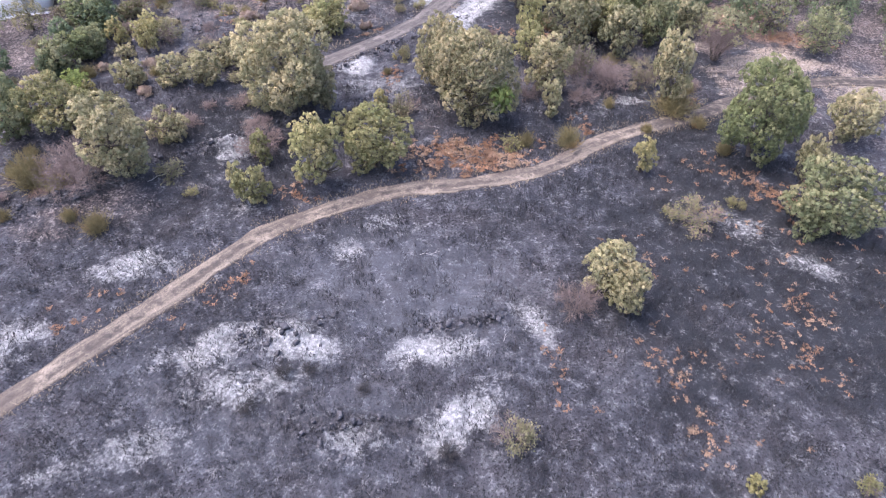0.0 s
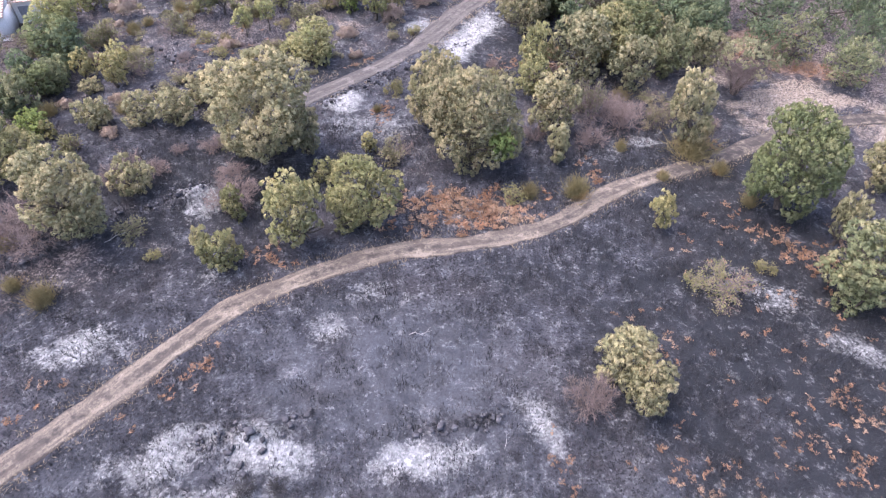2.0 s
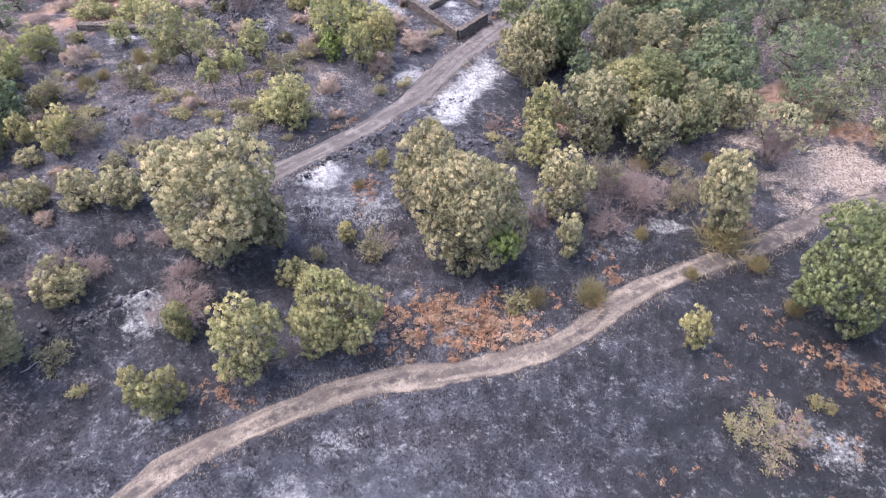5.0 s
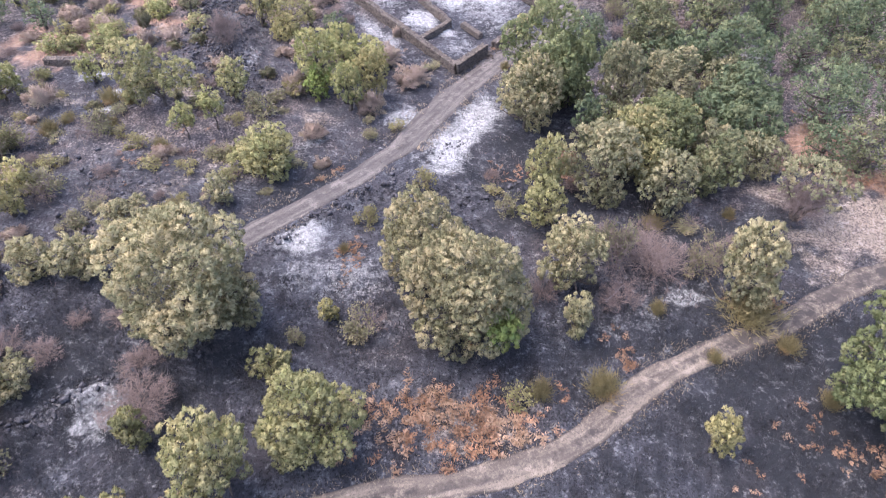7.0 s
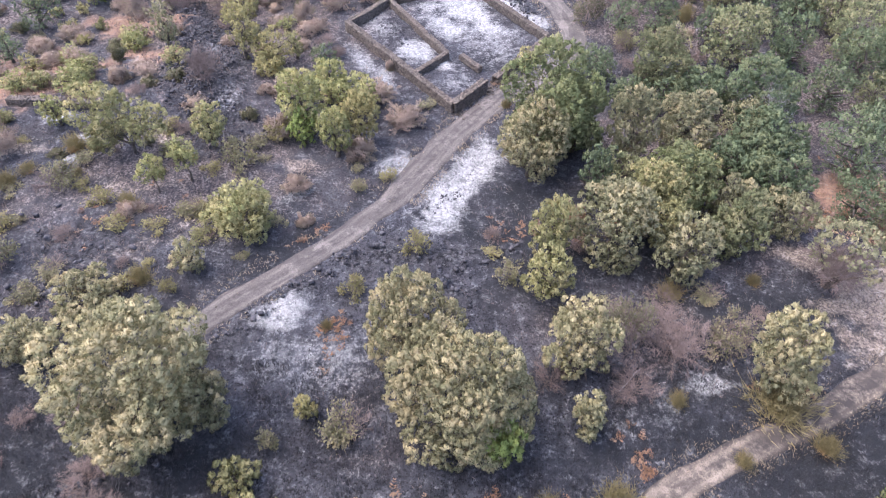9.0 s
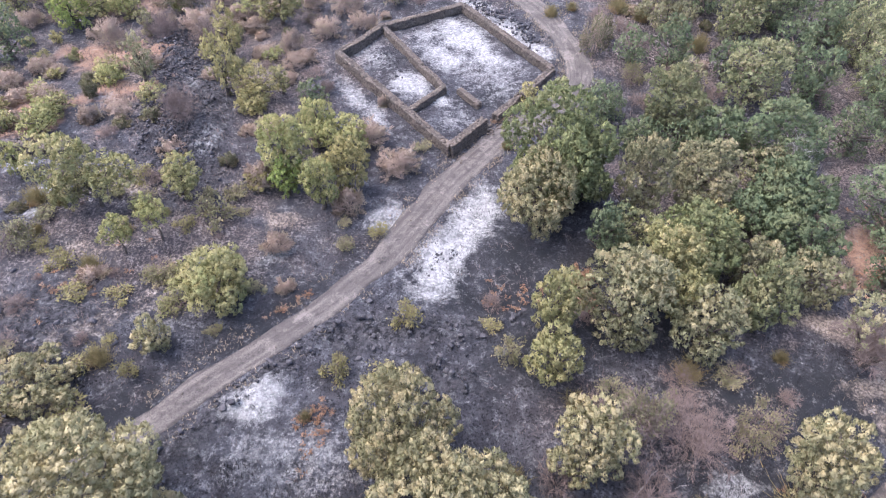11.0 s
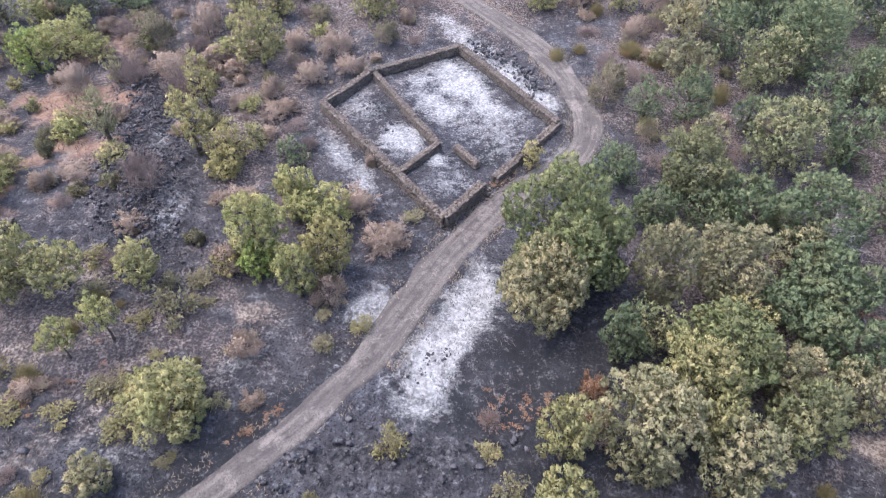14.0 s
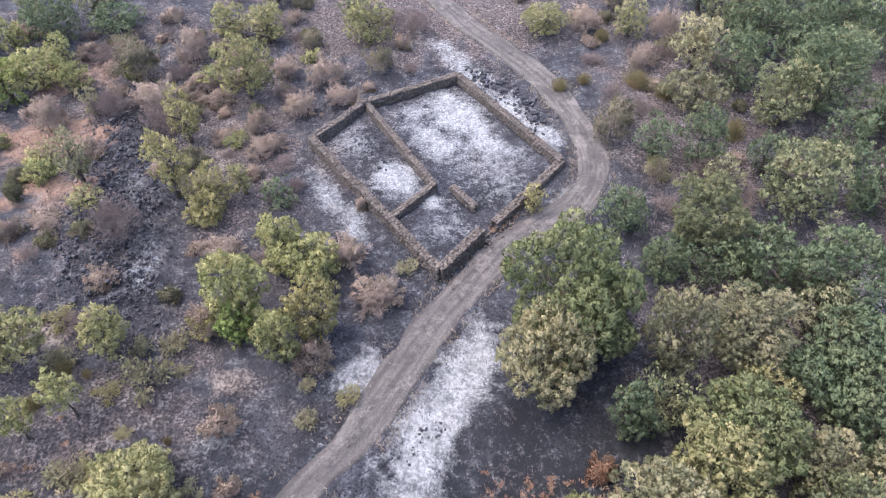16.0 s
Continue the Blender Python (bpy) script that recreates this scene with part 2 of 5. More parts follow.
# ---- materials ----
class Nodes:
    """A node material, with short calls for the nodes that are used most."""

    def __init__(self, name, rough=0.85):
        self.mat = bpy.data.materials.new(name)
        self.mat.use_nodes = True
        self.t = self.mat.node_tree
        self.bsdf = self.t.nodes["Principled BSDF"]
        self.bsdf.inputs["Roughness"].default_value = rough
        self.bsdf.inputs["Specular IOR Level"].default_value = 0.2
        self.coord = self.t.nodes.new("ShaderNodeTexCoord")

    def put(self, a, b):
        if hasattr(a, "links"):
            self.t.links.new(a, b)
        else:
            b.default_value = a

    def noise(self, scale, detail=4, rough=0.6, space="Object"):
        n = self.t.nodes.new("ShaderNodeTexNoise")
        n.inputs["Scale"].default_value, n.inputs["Detail"].default_value, n.inputs["Roughness"].default_value = scale, detail, rough
        self.t.links.new(self.coord.outputs[space], n.inputs["Vector"])
        return n.outputs["Fac"]

    def voronoi(self, scale):
        n = self.t.nodes.new("ShaderNodeTexVoronoi")
        n.inputs["Scale"].default_value = scale
        self.t.links.new(self.coord.outputs["Object"], n.inputs["Vector"])
        return n.outputs["Distance"]

    def span(self, value, lo, hi, a=0.0, b=1.0):
        n = self.t.nodes.new("ShaderNodeMapRange")
        n.inputs[1].default_value, n.inputs[2].default_value, n.inputs[3].default_value, n.inputs[4].default_value = lo, hi, a, b
        self.put(value, n.inputs[0])
        return n.outputs[0]

    def calc(self, op, a, b):
        n = self.t.nodes.new("ShaderNodeMath")
        n.operation = op
        self.put(a, n.inputs[0]), self.put(b, n.inputs[1])
        return n.outputs[0]

    def mix(self, fac, a, b, blend="MIX"):
        n = self.t.nodes.new("ShaderNodeMix")
        n.data_type, n.blend_type = "RGBA", blend
        self.put(fac, n.inputs[0])
        self.put((*a, 1) if isinstance(a, tuple) else a, n.inputs[6])
        self.put((*b, 1) if isinstance(b, tuple) else b, n.inputs[7])
        return n.outputs[2]

    def attribute(self, name):
        n = self.t.nodes.new("ShaderNodeAttribute")
        n.attribute_name = name
        s = self.t.nodes.new("ShaderNodeSeparateColor")
        self.t.links.new(n.outputs["Color"], s.inputs[0])
        return s.outputs

    def island(self):
        return self.t.nodes.new("ShaderNodeNewGeometry").outputs["Random Per Island"]

    def chance(self):
        return self.t.nodes.new("ShaderNodeObjectInfo").outputs["Random"]

    def done(self, colour, height=None, depth=0.05, strength=0.6):
        self.put((*colour, 1) if isinstance(colour, tuple) else colour, self.bsdf.inputs["Base Color"])
        if height is not None:
            b = self.t.nodes.new("ShaderNodeBump")
            b.inputs["Distance"].default_value, b.inputs["Strength"].default_value = depth, strength
            self.put(height, b.inputs["Height"])
            self.t.links.new(b.outputs[0], self.bsdf.inputs["Normal"])
        return self.mat


def ground_material():
    n = Nodes("burnt_ground", 0.95)
    ash, soil, rust = n.attribute("cover")[:3]
    scrub = n.attribute("litter")[0]
    fine, mid, broad = n.noise(5.5, 8, 0.75), n.noise(1.5, 7, 0.7), n.noise(0.2, 4)
    patchy = n.calc("ADD", n.calc("MULTIPLY", mid, 0.5), n.calc("MULTIPLY", n.noise(0.38, 6, 0.7), 0.5))
    char = n.mix(n.span(patchy, 0.38, 0.64), (0.016, 0.016, 0.021), (0.062, 0.063, 0.076))
    char = n.mix(n.span(broad, 0.46, 0.64, 0, 0.5), char, (0.048, 0.042, 0.046))
    char = n.mix(n.span(n.calc("ADD", fine, n.calc("MULTIPLY", n.calc("SUBTRACT", patchy, 0.5), 0.9)), 0.50, 0.68, 0, 0.42), char, (0.115, 0.115, 0.13))
    char = n.mix(n.span(n.noise(0.42, 9, 0.75), 0.51, 0.64, 0, 0.32), char, (0.12, 0.122, 0.138))
    char = n.mix(n.span(n.noise(6.5, 6, 0.7), 0.40, 0.49, 0.9, 0), char, (0.008, 0.008, 0.010))
    char = n.mix(n.span(n.calc("ADD", n.attribute("litter")[2], n.calc("MULTIPLY", n.calc("SUBTRACT", patchy, 0.5), 1.3)), 0.15, 0.95, 0, 0.55), char, (0.078, 0.082, 0.096))
    char = n.mix(n.span(n.calc("ADD", n.attribute("litter")[2], n.calc("MULTIPLY", n.calc("SUBTRACT", patchy, 0.5), 1.3)), -0.8, -0.1, 0.9, 0), char, (0.015, 0.016, 0.02))
    clods = n.mix(n.span(n.noise(2.6, 7, 0.7), 0.42, 0.62), (0.010, 0.010, 0.013), (0.07, 0.068, 0.076))
    char = n.mix(n.span(n.calc("ADD", n.attribute("litter")[1], n.calc("SUBTRACT", fine, 0.5)), 0.25, 0.6, 0, 0.9), char, clods)
    earth = n.mix(n.span(mid, 0.3, 0.7), (0.18, 0.145, 0.122), (0.34, 0.282, 0.235))
    earth = n.mix(n.span(fine, 0.42, 0.54, 0.8, 0), earth, (0.06, 0.048, 0.045))
    litter = n.mix(n.span(mid, 0.3, 0.7), (0.17, 0.10, 0.075), (0.28, 0.185, 0.135))
    litter = n.mix(n.span(fine, 0.48, 0.66, 0, 0.8), litter, (0.055, 0.045, 0.042))
    twiggy = n.mix(n.span(mid, 0.35, 0.68), (0.105, 0.085, 0.083), (0.22, 0.178, 0.16))
    twiggy = n.mix(n.span(fine, 0.46, 0.56, 0.9, 0), twiggy, (0.02, 0.018, 0.021))
    white = n.mix(n.span(fine, 0.35, 0.66), (0.20, 0.202, 0.206), (0.43, 0.432, 0.436))
    white = n.mix(n.span(n.noise(2.4, 7, 0.75), 0.40, 0.54, 0.75, 0), white, (0.10, 0.10, 0.11))
    white = n.mix(n.span(n.noise(0.75, 7, 0.7), 0.48, 0.62, 0, 0.45), white, (0.15, 0.151, 0.15))
    broken = n.calc("ADD", n.calc("MULTIPLY", fine, 0.55), n.calc("MULTIPLY", mid, 0.75))
    scrub = n.calc("MULTIPLY", scrub, n.span(n.attribute("litter")[1], 0.1, 0.7, 1.0, 0.0))
    char = n.mix(n.span(n.calc("ADD", scrub, n.calc("SUBTRACT", broken, 0.65)), 0.3, 0.8), char, twiggy)
    col = n.mix(n.span(n.calc("ADD", soil, n.calc("SUBTRACT", broken, 0.65)), 0.35, 0.75), char, earth)
    col = n.mix(n.span(n.calc("ADD", rust, n.calc("SUBTRACT", broken, 0.65)), 0.35, 0.75), col, litter)
    col = n.mix(n.span(n.calc("ADD", ash, n.calc("MULTIPLY", n.calc("SUBTRACT", broken, 0.65), 2.8)), 0.12, 0.92), col, white)
    return n.done(col, n.calc("ADD", fine, n.calc("MULTIPLY", n.noise(22, 3), 0.5)), 0.16, 1.0)


def path_material(name, pale, dark, verge):
    """Trodden earth; its two ruts are paler than the strip between them."""
    n = Nodes(name, 0.95)
    across = n.attribute("across")[0]
    lane = n.t.nodes.new("ShaderNodeAttribute")
    lane.attribute_name = "lane"
    streak = n.t.nodes.new("ShaderNodeTexNoise")
    streak.inputs["Scale"].default_value, streak.inputs["Detail"].default_value = 1.0, 5
    n.t.links.new(lane.outputs["Vector"], streak.inputs["Vector"])
    fine, mid = n.noise(9, 5, 0.7), n.noise(1.6, 7, 0.7)
    fine = n.calc("ADD", n.calc("MULTIPLY", fine, 0.45), n.calc("MULTIPLY", streak.outputs["Fac"], 0.55))
    earth = n.mix(n.span(fine, 0.41, 0.57), dark, pale)
    worn = n.span(n.calc("ADD", across, n.calc("MULTIPLY", n.calc("SUBTRACT", mid, 0.5), 2.4)), 0.2, 0.7)
    col = n.mix(worn, verge, earth)
    col = n.mix(n.span(n.noise(0.35, 5), 0.5, 0.66, 0, 0.7), col, dark)
    col = n.mix(n.calc("MULTIPLY", n.span(n.noise(0.5, 8, 0.75), 0.54, 0.62, 0, 0.7), worn), col, tuple(1.45 * v for v in pale))
    col = n.mix(n.span(n.noise(14, 4, 0.7), 0.36, 0.46, 0.8, 0), col, verge)
    return n.done(col, fine, 0.05, 0.9)


def leaf_material(name, light, dark, tip, tip_amount=0.5):
    """Leaves that let some light through; tone varies from leaf to leaf, branch to branch and plant to plant, and
    carries painted shade inside crowns.
    """
    n = Nodes(name, 0.75)
    low = tuple(0.25 * d + 0.75 * l for d, l in zip(dark, light))
    col = n.mix(n.island(), low, light)
    col = n.mix(n.span(n.noise(1.1, 4), 0.40, 0.62, 0.75, 0), col, dark)
    col = n.mix(n.span(n.noise(0.55, 3), 0.48, 0.62, 0, tip_amount), col, tip)
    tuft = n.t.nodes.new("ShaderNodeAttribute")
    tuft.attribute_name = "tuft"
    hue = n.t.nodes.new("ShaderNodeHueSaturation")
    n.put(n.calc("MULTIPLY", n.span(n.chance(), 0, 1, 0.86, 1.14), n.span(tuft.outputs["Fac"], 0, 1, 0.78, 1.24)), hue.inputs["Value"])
    n.put(col, hue.inputs["Color"])
    n.done(hue.outputs[0])
    through_leaf = n.t.nodes.new("ShaderNodeBsdfTranslucent")
    n.put(hue.outputs[0], through_leaf.inputs["Color"])
    both = n.t.nodes.new("ShaderNodeMixShader")
    both.inputs[0].default_value = 0.32
    n.t.links.new(n.bsdf.outputs[0], both.inputs[1])
    n.t.links.new(through_leaf.outputs[0], both.inputs[2])
    n.t.links.new(both.outputs[0], n.t.nodes["Material Output"].inputs[0])
    return n.mat


def plain_material(name, a, b, scale=3.0, rough=0.9, depth=0.02):
    n = Nodes(name, rough)
    f = n.noise(scale, 5)
    col = n.mix(n.span(f, 0.35, 0.65), a, b)
    return n.done(n.mix(n.span(n.noise(scale * 6, 3), 0.4, 0.7, 0, 0.5), col, tuple(0.6 * v for v in a)), f, depth, 0.6)


def piece_material(name, a, b, pale, rough=0.95):
    """Stones: each of its own tone."""
    n = Nodes(name, rough)
    col = n.mix(n.island(), a, b)
    col = n.mix(n.span(n.chance(), 0, 1, 0, 0.4), col, b)
    f = n.noise(6, 5)
    col = n.mix(n.span(f, 0.5, 0.68, 0, 0.55), col, pale)
    return n.done(col, f, 0.03, 0.8)


GROUND = ground_material()
PATH = path_material("trodden_tan_earth", (0.13, 0.108, 0.088), (0.056, 0.046, 0.04), (0.03, 0.026, 0.025))
ROAD = path_material("grey_track_gravel", (0.098, 0.087, 0.081), (0.046, 0.041, 0.04), (0.026, 0.024, 0.024))
BARK = plain_material("charred_bark", (0.035, 0.03, 0.028), (0.10, 0.08, 0.065), 5)
TWIG = plain_material("scorched_twigs", (0.105, 0.08, 0.074), (0.185, 0.142, 0.13), 2)
TWIG_TAN = plain_material("withered_tan_twigs", (0.28, 0.213, 0.19), (0.41, 0.315, 0.27), 2)
TWIG_BLACK = plain_material("black_twigs", (0.02, 0.02, 0.022), (0.05, 0.045, 0.045), 4)
TWIG_PALE = plain_material("bleached_branch", (0.19, 0.18, 0.18), (0.29, 0.275, 0.27), 4)
STONE = piece_material("smoked_stone", (0.042, 0.035, 0.031), (0.098, 0.081, 0.071), (0.15, 0.13, 0.115))
ROCK = piece_material("charred_rock", (0.018, 0.018, 0.022), (0.055, 0.053, 0.06), (0.11, 0.11, 0.12))
LEAF = {
    "dry": leaf_material("dry_oak_leaves", (0.276, 0.249, 0.144), (0.118, 0.118, 0.063), (0.332, 0.276, 0.162), 0.7),
    "drg": leaf_material("half_dry_oak_leaves", (0.297, 0.268, 0.133), (0.127, 0.127, 0.058), (0.111, 0.140, 0.053), 0.55),
    "oli": leaf_material("olive_oak_leaves", (0.238, 0.223, 0.107), (0.107, 0.111, 0.050), (0.304, 0.255, 0.133), 0.6),
    "mix": leaf_material("mixed_oak_leaves", (0.169, 0.173, 0.091), (0.070, 0.086, 0.045), (0.199, 0.181, 0.100), 0.7),
    "grn": leaf_material("green_oak_leaves", (0.113, 0.139, 0.077), (0.051, 0.073, 0.042), (0.146, 0.150, 0.079), 0.5),
    "hgr": leaf_material("half_green_oak_leaves", (0.151, 0.166, 0.075), (0.067, 0.084, 0.039), (0.204, 0.194, 0.104), 0.55),
    "gry": leaf_material("grey_green_leaves", (0.203, 0.194, 0.115), (0.100, 0.104, 0.058), (0.292, 0.246, 0.146), 0.6),
    "ygr": leaf_material("light_green_leaves", (0.250, 0.242, 0.105), (0.121, 0.133, 0.055), (0.297, 0.262, 0.125), 0.65),
    "yel": leaf_material("yellow_olive_leaves", (0.297, 0.262, 0.122), (0.137, 0.129, 0.058), (0.249, 0.214, 0.097), 0.6),
    "brt": leaf_material("fresh_green_leaves", (0.216, 0.251, 0.077), (0.090, 0.126, 0.040), (0.279, 0.279, 0.095), 0.6),
    "tan": leaf_material("withered_tan_leaves", (0.47, 0.365, 0.295), (0.30, 0.23, 0.19), (0.42, 0.36, 0.24), 0.7),
}
BROOM = leaf_material("broom_stems", (0.25, 0.205, 0.10), (0.13, 0.115, 0.06), (0.25, 0.16, 0.085), 0.7)
FERN = leaf_material("rusty_bracken", (0.36, 0.2, 0.122), (0.17, 0.105, 0.07), (0.37, 0.27, 0.195), 0.7)
STUBBLE = leaf_material("burnt_stubble", (0.105, 0.105, 0.117), (0.010, 0.010, 0.012), (0.04, 0.038, 0.042), 0.5)
STRAW = leaf_material("dead_grass", (0.36, 0.30, 0.22), (0.15, 0.12, 0.095), (0.30, 0.22, 0.14), 0.6)
PLASTER = plain_material("white_plaster", (0.52, 0.50, 0.49), (0.62, 0.60, 0.58), 1.2, 0.85, 0.004)
TILE = piece_material("pink_clay_tiles", (0.43, 0.28, 0.23), (0.52, 0.36, 0.30), (0.52, 0.42, 0.37), 0.85)
SHUTTER = plain_material("grey_shutter", (0.17, 0.18, 0.20), (0.23, 0.24, 0.26), 6, 0.6, 0.003)


# ---- mesh helpers ----
CUBE = np.array([(x, y, z) for x in (-1, 1) for y in (-1, 1) for z in (-1, 1)], float)
CUBE_F = ((0, 1, 3, 2), (4, 6, 7, 5), (0, 4, 5, 1), (2, 3, 7, 6), (0, 2, 6, 4), (1, 5, 7, 3))
def mesh_of(name, verts, faces, mat, smooth=False, normals=None):
    """A mesh from arrays of places and of equal-sided faces; leaves may take the rounded normals of their bough."""
    verts, faces = np.asarray(verts, np.float32), np.asarray(faces, np.int32)
    me = bpy.data.meshes.new(name)
    me.vertices.add(len(verts))
    me.vertices.foreach_set("co", verts.ravel())
    k = faces.shape[1]
    me.loops.add(faces.size)
    me.loops.foreach_set("vertex_index", faces.ravel())
    me.polygons.add(len(faces))
    me.polygons.foreach_set("loop_start", np.arange(0, faces.size, k, dtype=np.int32))
    me.polygons.foreach_set("loop_total", np.full(len(faces), k, np.int32))
    if smooth:
        me.polygons.foreach_set("use_smooth", np.ones(len(faces), bool))
    me.update(calc_edges=True)
    me.materials.append(mat)
    if normals is not None:
        me.polygons.foreach_set("use_smooth", np.ones(len(faces), bool))
        me.normals_split_custom_set_from_vertices(np.asarray(normals, np.float32))
    return me


def rounded(v, f, soft, leafy=0.35):
    """Turn three-cornered leaves to face outwards and blend their own normals with the bough's (soft)."""
    t = v.reshape(-1, 3, 3)
    own = unit(np.cross(t[:, 1] - t[:, 0], t[:, 2] - t[:, 0]))
    away = np.sum(own * soft, 1) < 0
    f = f.copy()
    f[away] = f[away][:, ::-1]
    own[away] *= -1
    return f, np.repeat(unit(soft * 0.85 + own * leafy + [0, 0, 0.1]), 3, 0)


def part(name, me, parent, label="", mat=None):
    ob = new(name, me)
    ob.parent = parent
    if mat is not None:
        ob.material_slots[0].link = "OBJECT"
        ob.material_slots[0].material = mat
    return tagged(ob, label)


def unit(v):
    return v / np.maximum(np.linalg.norm(v, axis=-1, keepdims=True), 1e-9)


def rods(p0, p1, r0, r1, sides=3):
    """Tapered rods from p0 to p1: places and quads."""
    p0, p1 = np.asarray(p0, float), np.asarray(p1, float)
    n = len(p0)
    r0, r1 = np.broadcast_to(r0, n), np.broadcast_to(r1, n)
    d = unit(p1 - p0)
    a = unit(np.cross(d, np.where(np.abs(d[:, 2:3]) > 0.9, [[1.0, 0, 0]], [[0, 0, 1.0]])))
    b = np.cross(d, a)
    rings = []
    for p, r in ((p0, r0), (p1, r1)):
        for s in range(sides):
            ang = 2 * math.pi * s / sides
            rings.append(p + (a * math.cos(ang) + b * math.sin(ang)) * r[:, None])
    v = np.stack(rings, 1).reshape(-1, 3)
    base = (np.arange(n) * 2 * sides)[:, None]
    f = np.concatenate([base + np.array([[s, (s + 1) % sides, sides + (s + 1) % sides, sides + s]]) for s in range(sides)])
    return v, f


def needles(p0, p1, r):
    """Fine three-sided twigs that end in a point."""
    n = len(p0)
    d = unit(p1 - p0)
    a = unit(np.cross(d, np.where(np.abs(d[:, 2:3]) > 0.9, [[1.0, 0, 0]], [[0, 0, 1.0]])))
    b = np.cross(d, a)
    r = np.broadcast_to(r, n)[:, None]
    v = np.stack([p0 + a * r, p0 - a * r * 0.5 + b * r * 0.87, p0 - a * r * 0.5 - b * r * 0.87, p1], 1).reshape(-1, 3)
    f = np.array([(0, 1, 3), (1, 2, 3), (2, 0, 3)])
    return v, (f[None] + 4 * np.arange(n)[:, None, None]).reshape(-1, 3)


def leaves(p, axis, size, rng, wide=0.55):
    """Folded leaf sprays at places p, pointing along axis."""
    n = len(p)
    axis = unit(axis)
    side = unit(np.cross(axis, rng.normal(size=(n, 3))))
    up = np.cross(side, axis)
    size = size[:, None]
    tip = p + axis * size
    mid = p + axis * size * 0.45 + up * size * 0.10
    v = np.stack([p - axis * size * 0.15, mid + side * size * wide * 0.5, tip, mid - side * size * wide * 0.5], 1).reshape(-1, 3)
    return v, np.arange(4 * n).reshape(n, 4)


def joined(pieces):
    vs, fs, at = [], [], 0
    for v, f in pieces:
        vs.append(v), fs.append(np.asarray(f) + at)
        at += len(v)
    return np.concatenate(vs), np.concatenate(fs)


def spikes(p, axis, size, rng, wide=0.5):
    """Three-cornered leaf sprays at places p, pointing along axis."""
    n = len(p)
    axis = unit(axis)
    side = unit(np.cross(axis, rng.normal(size=(n, 3)))) * (size * wide)[:, None]
    v = np.stack([p - side, p + side, p + axis * (size * 1.25)[:, None]], 1).reshape(-1, 3)
    return v, np.arange(3 * n).reshape(n, 3)


def crown_arrays(r, h, seed, thin=1.0, near=False, fine=1.0):
    """Domed leaf tufts set apart on many uneven lobes, standing on z = 0: places, faces, normals, tone of each tuft and
    of the inner leaves, painted darker as shade.
    """
    rng = np.random.default_rng(seed)
    half = h / 2
    m = min(r, half * 1.1)
    nb = int(9 + 4.6 * r)
    d = unit(rng.normal(size=(nb * 8, 3)) + [0, 0, 0.2])
    picked = [0]
    for k in range(1, len(d)):  # keep the boughs apart
        if len(picked) < nb and np.max(d[picked] @ d[k]) < 1 - 1.9 / nb:
            picked.append(k)
    bough = d[picked]
    nb = len(bough)
    reach = rng.uniform(0.50, 0.84, (nb, 1))
    heart = bough * reach * np.array([r, r, half]) + [0, 0, half * 1.04]
    sub = 5
    twist = unit(rng.normal(size=(nb * sub, 3)) + np.repeat(bough, sub, 0) * 0.8 + [0, 0, 0.25])
    c = np.repeat(heart, sub, 0) + twist * rng.uniform(0.10, 0.26, (nb * sub, 1)) * m
    rad = rng.uniform(0.13, 0.25, nb * sub) * m * (1.25 if r < 1.5 else 1.0)
    fill = unit(rng.normal(size=(nb, 3))) * [0.34 * r, 0.34 * r, 0.4 * half] + [0, 0, half]
    inner, inner_rad = np.vstack([c, heart, fill]), np.concatenate([rad * 0.85, np.full(nb, 0.25 * m), np.full(nb, 0.35 * m)])
    gap = fine * (0.42 if near else 0.45) * (0.8 if r < 0.9 else 1.0) / math.sqrt(thin)
    area = 4 * math.pi * ((r * r + 2 * r * half) / 3)
    want = min(int(16 * area / gap ** 2) + 60, 60000)
    pick = rng.choice(len(rad), want, p=rad ** 2 / np.sum(rad ** 2))
    dirs = unit(rng.normal(size=(want, 3)) + [0, 0, 0.3])
    p = c[pick] + dirs * (rad[pick] * rng.uniform(0.80, 1.10, want) + rng.uniform(-0.06, 0.12, want))[:, None]
    inside = np.zeros(len(p), bool)
    for q, rr in zip(inner, inner_rad):
        inside |= np.linalg.norm(p - q, axis=1) < 0.9 * rr
    ok = ~inside & (p[:, 2] > 0.04 * h)
    p, dirs = p[ok], dirs[ok]
    cell = np.floor(p / [gap, gap, 1.35 * gap]).astype(np.int64)
    _, first = np.unique(cell[:, 0] * 1000003 + cell[:, 1] * 1009 + cell[:, 2], return_index=True)
    first = first[rng.uniform(size=len(first)) < 0.86]  # gaps between the shoots
    p, dirs = p[first], dirs[first]
    n, per = len(p), int(fine * (46 if near else 32 if thin > 0.8 else 17))
    coarse = fine ** 0.5 * ((0.85 if near else 1.0) if thin > 0.8 else 1.25)
    shoot = unit(dirs * 0.7 + rng.normal(size=(n, 3)) * 0.28 + [0, 0, 0.85])
    size = rng.uniform(0.40, 0.62, n) * gap
    s_, u = np.repeat(shoot, per, 0), unit(rng.normal(size=(n * per, 3)))
    u = unit(u + s_ * (np.abs(np.sum(u * s_, 1, keepdims=True)) - np.sum(u * s_, 1, keepdims=True)) * 0.8 + s_ * 0.25)
    rise = np.sum(u * s_, 1, keepdims=True) * s_
    sz = np.repeat(size, per)[:, None]
    q = np.repeat(p, per, 0) + (u - rise) * sz * rng.uniform(0.82, 1.0, (n * per, 1)) + rise * sz * rng.uniform(1.15, 1.5, (n * per, 1))
    length = rng.uniform(0.11, 0.17, n * per) * coarse
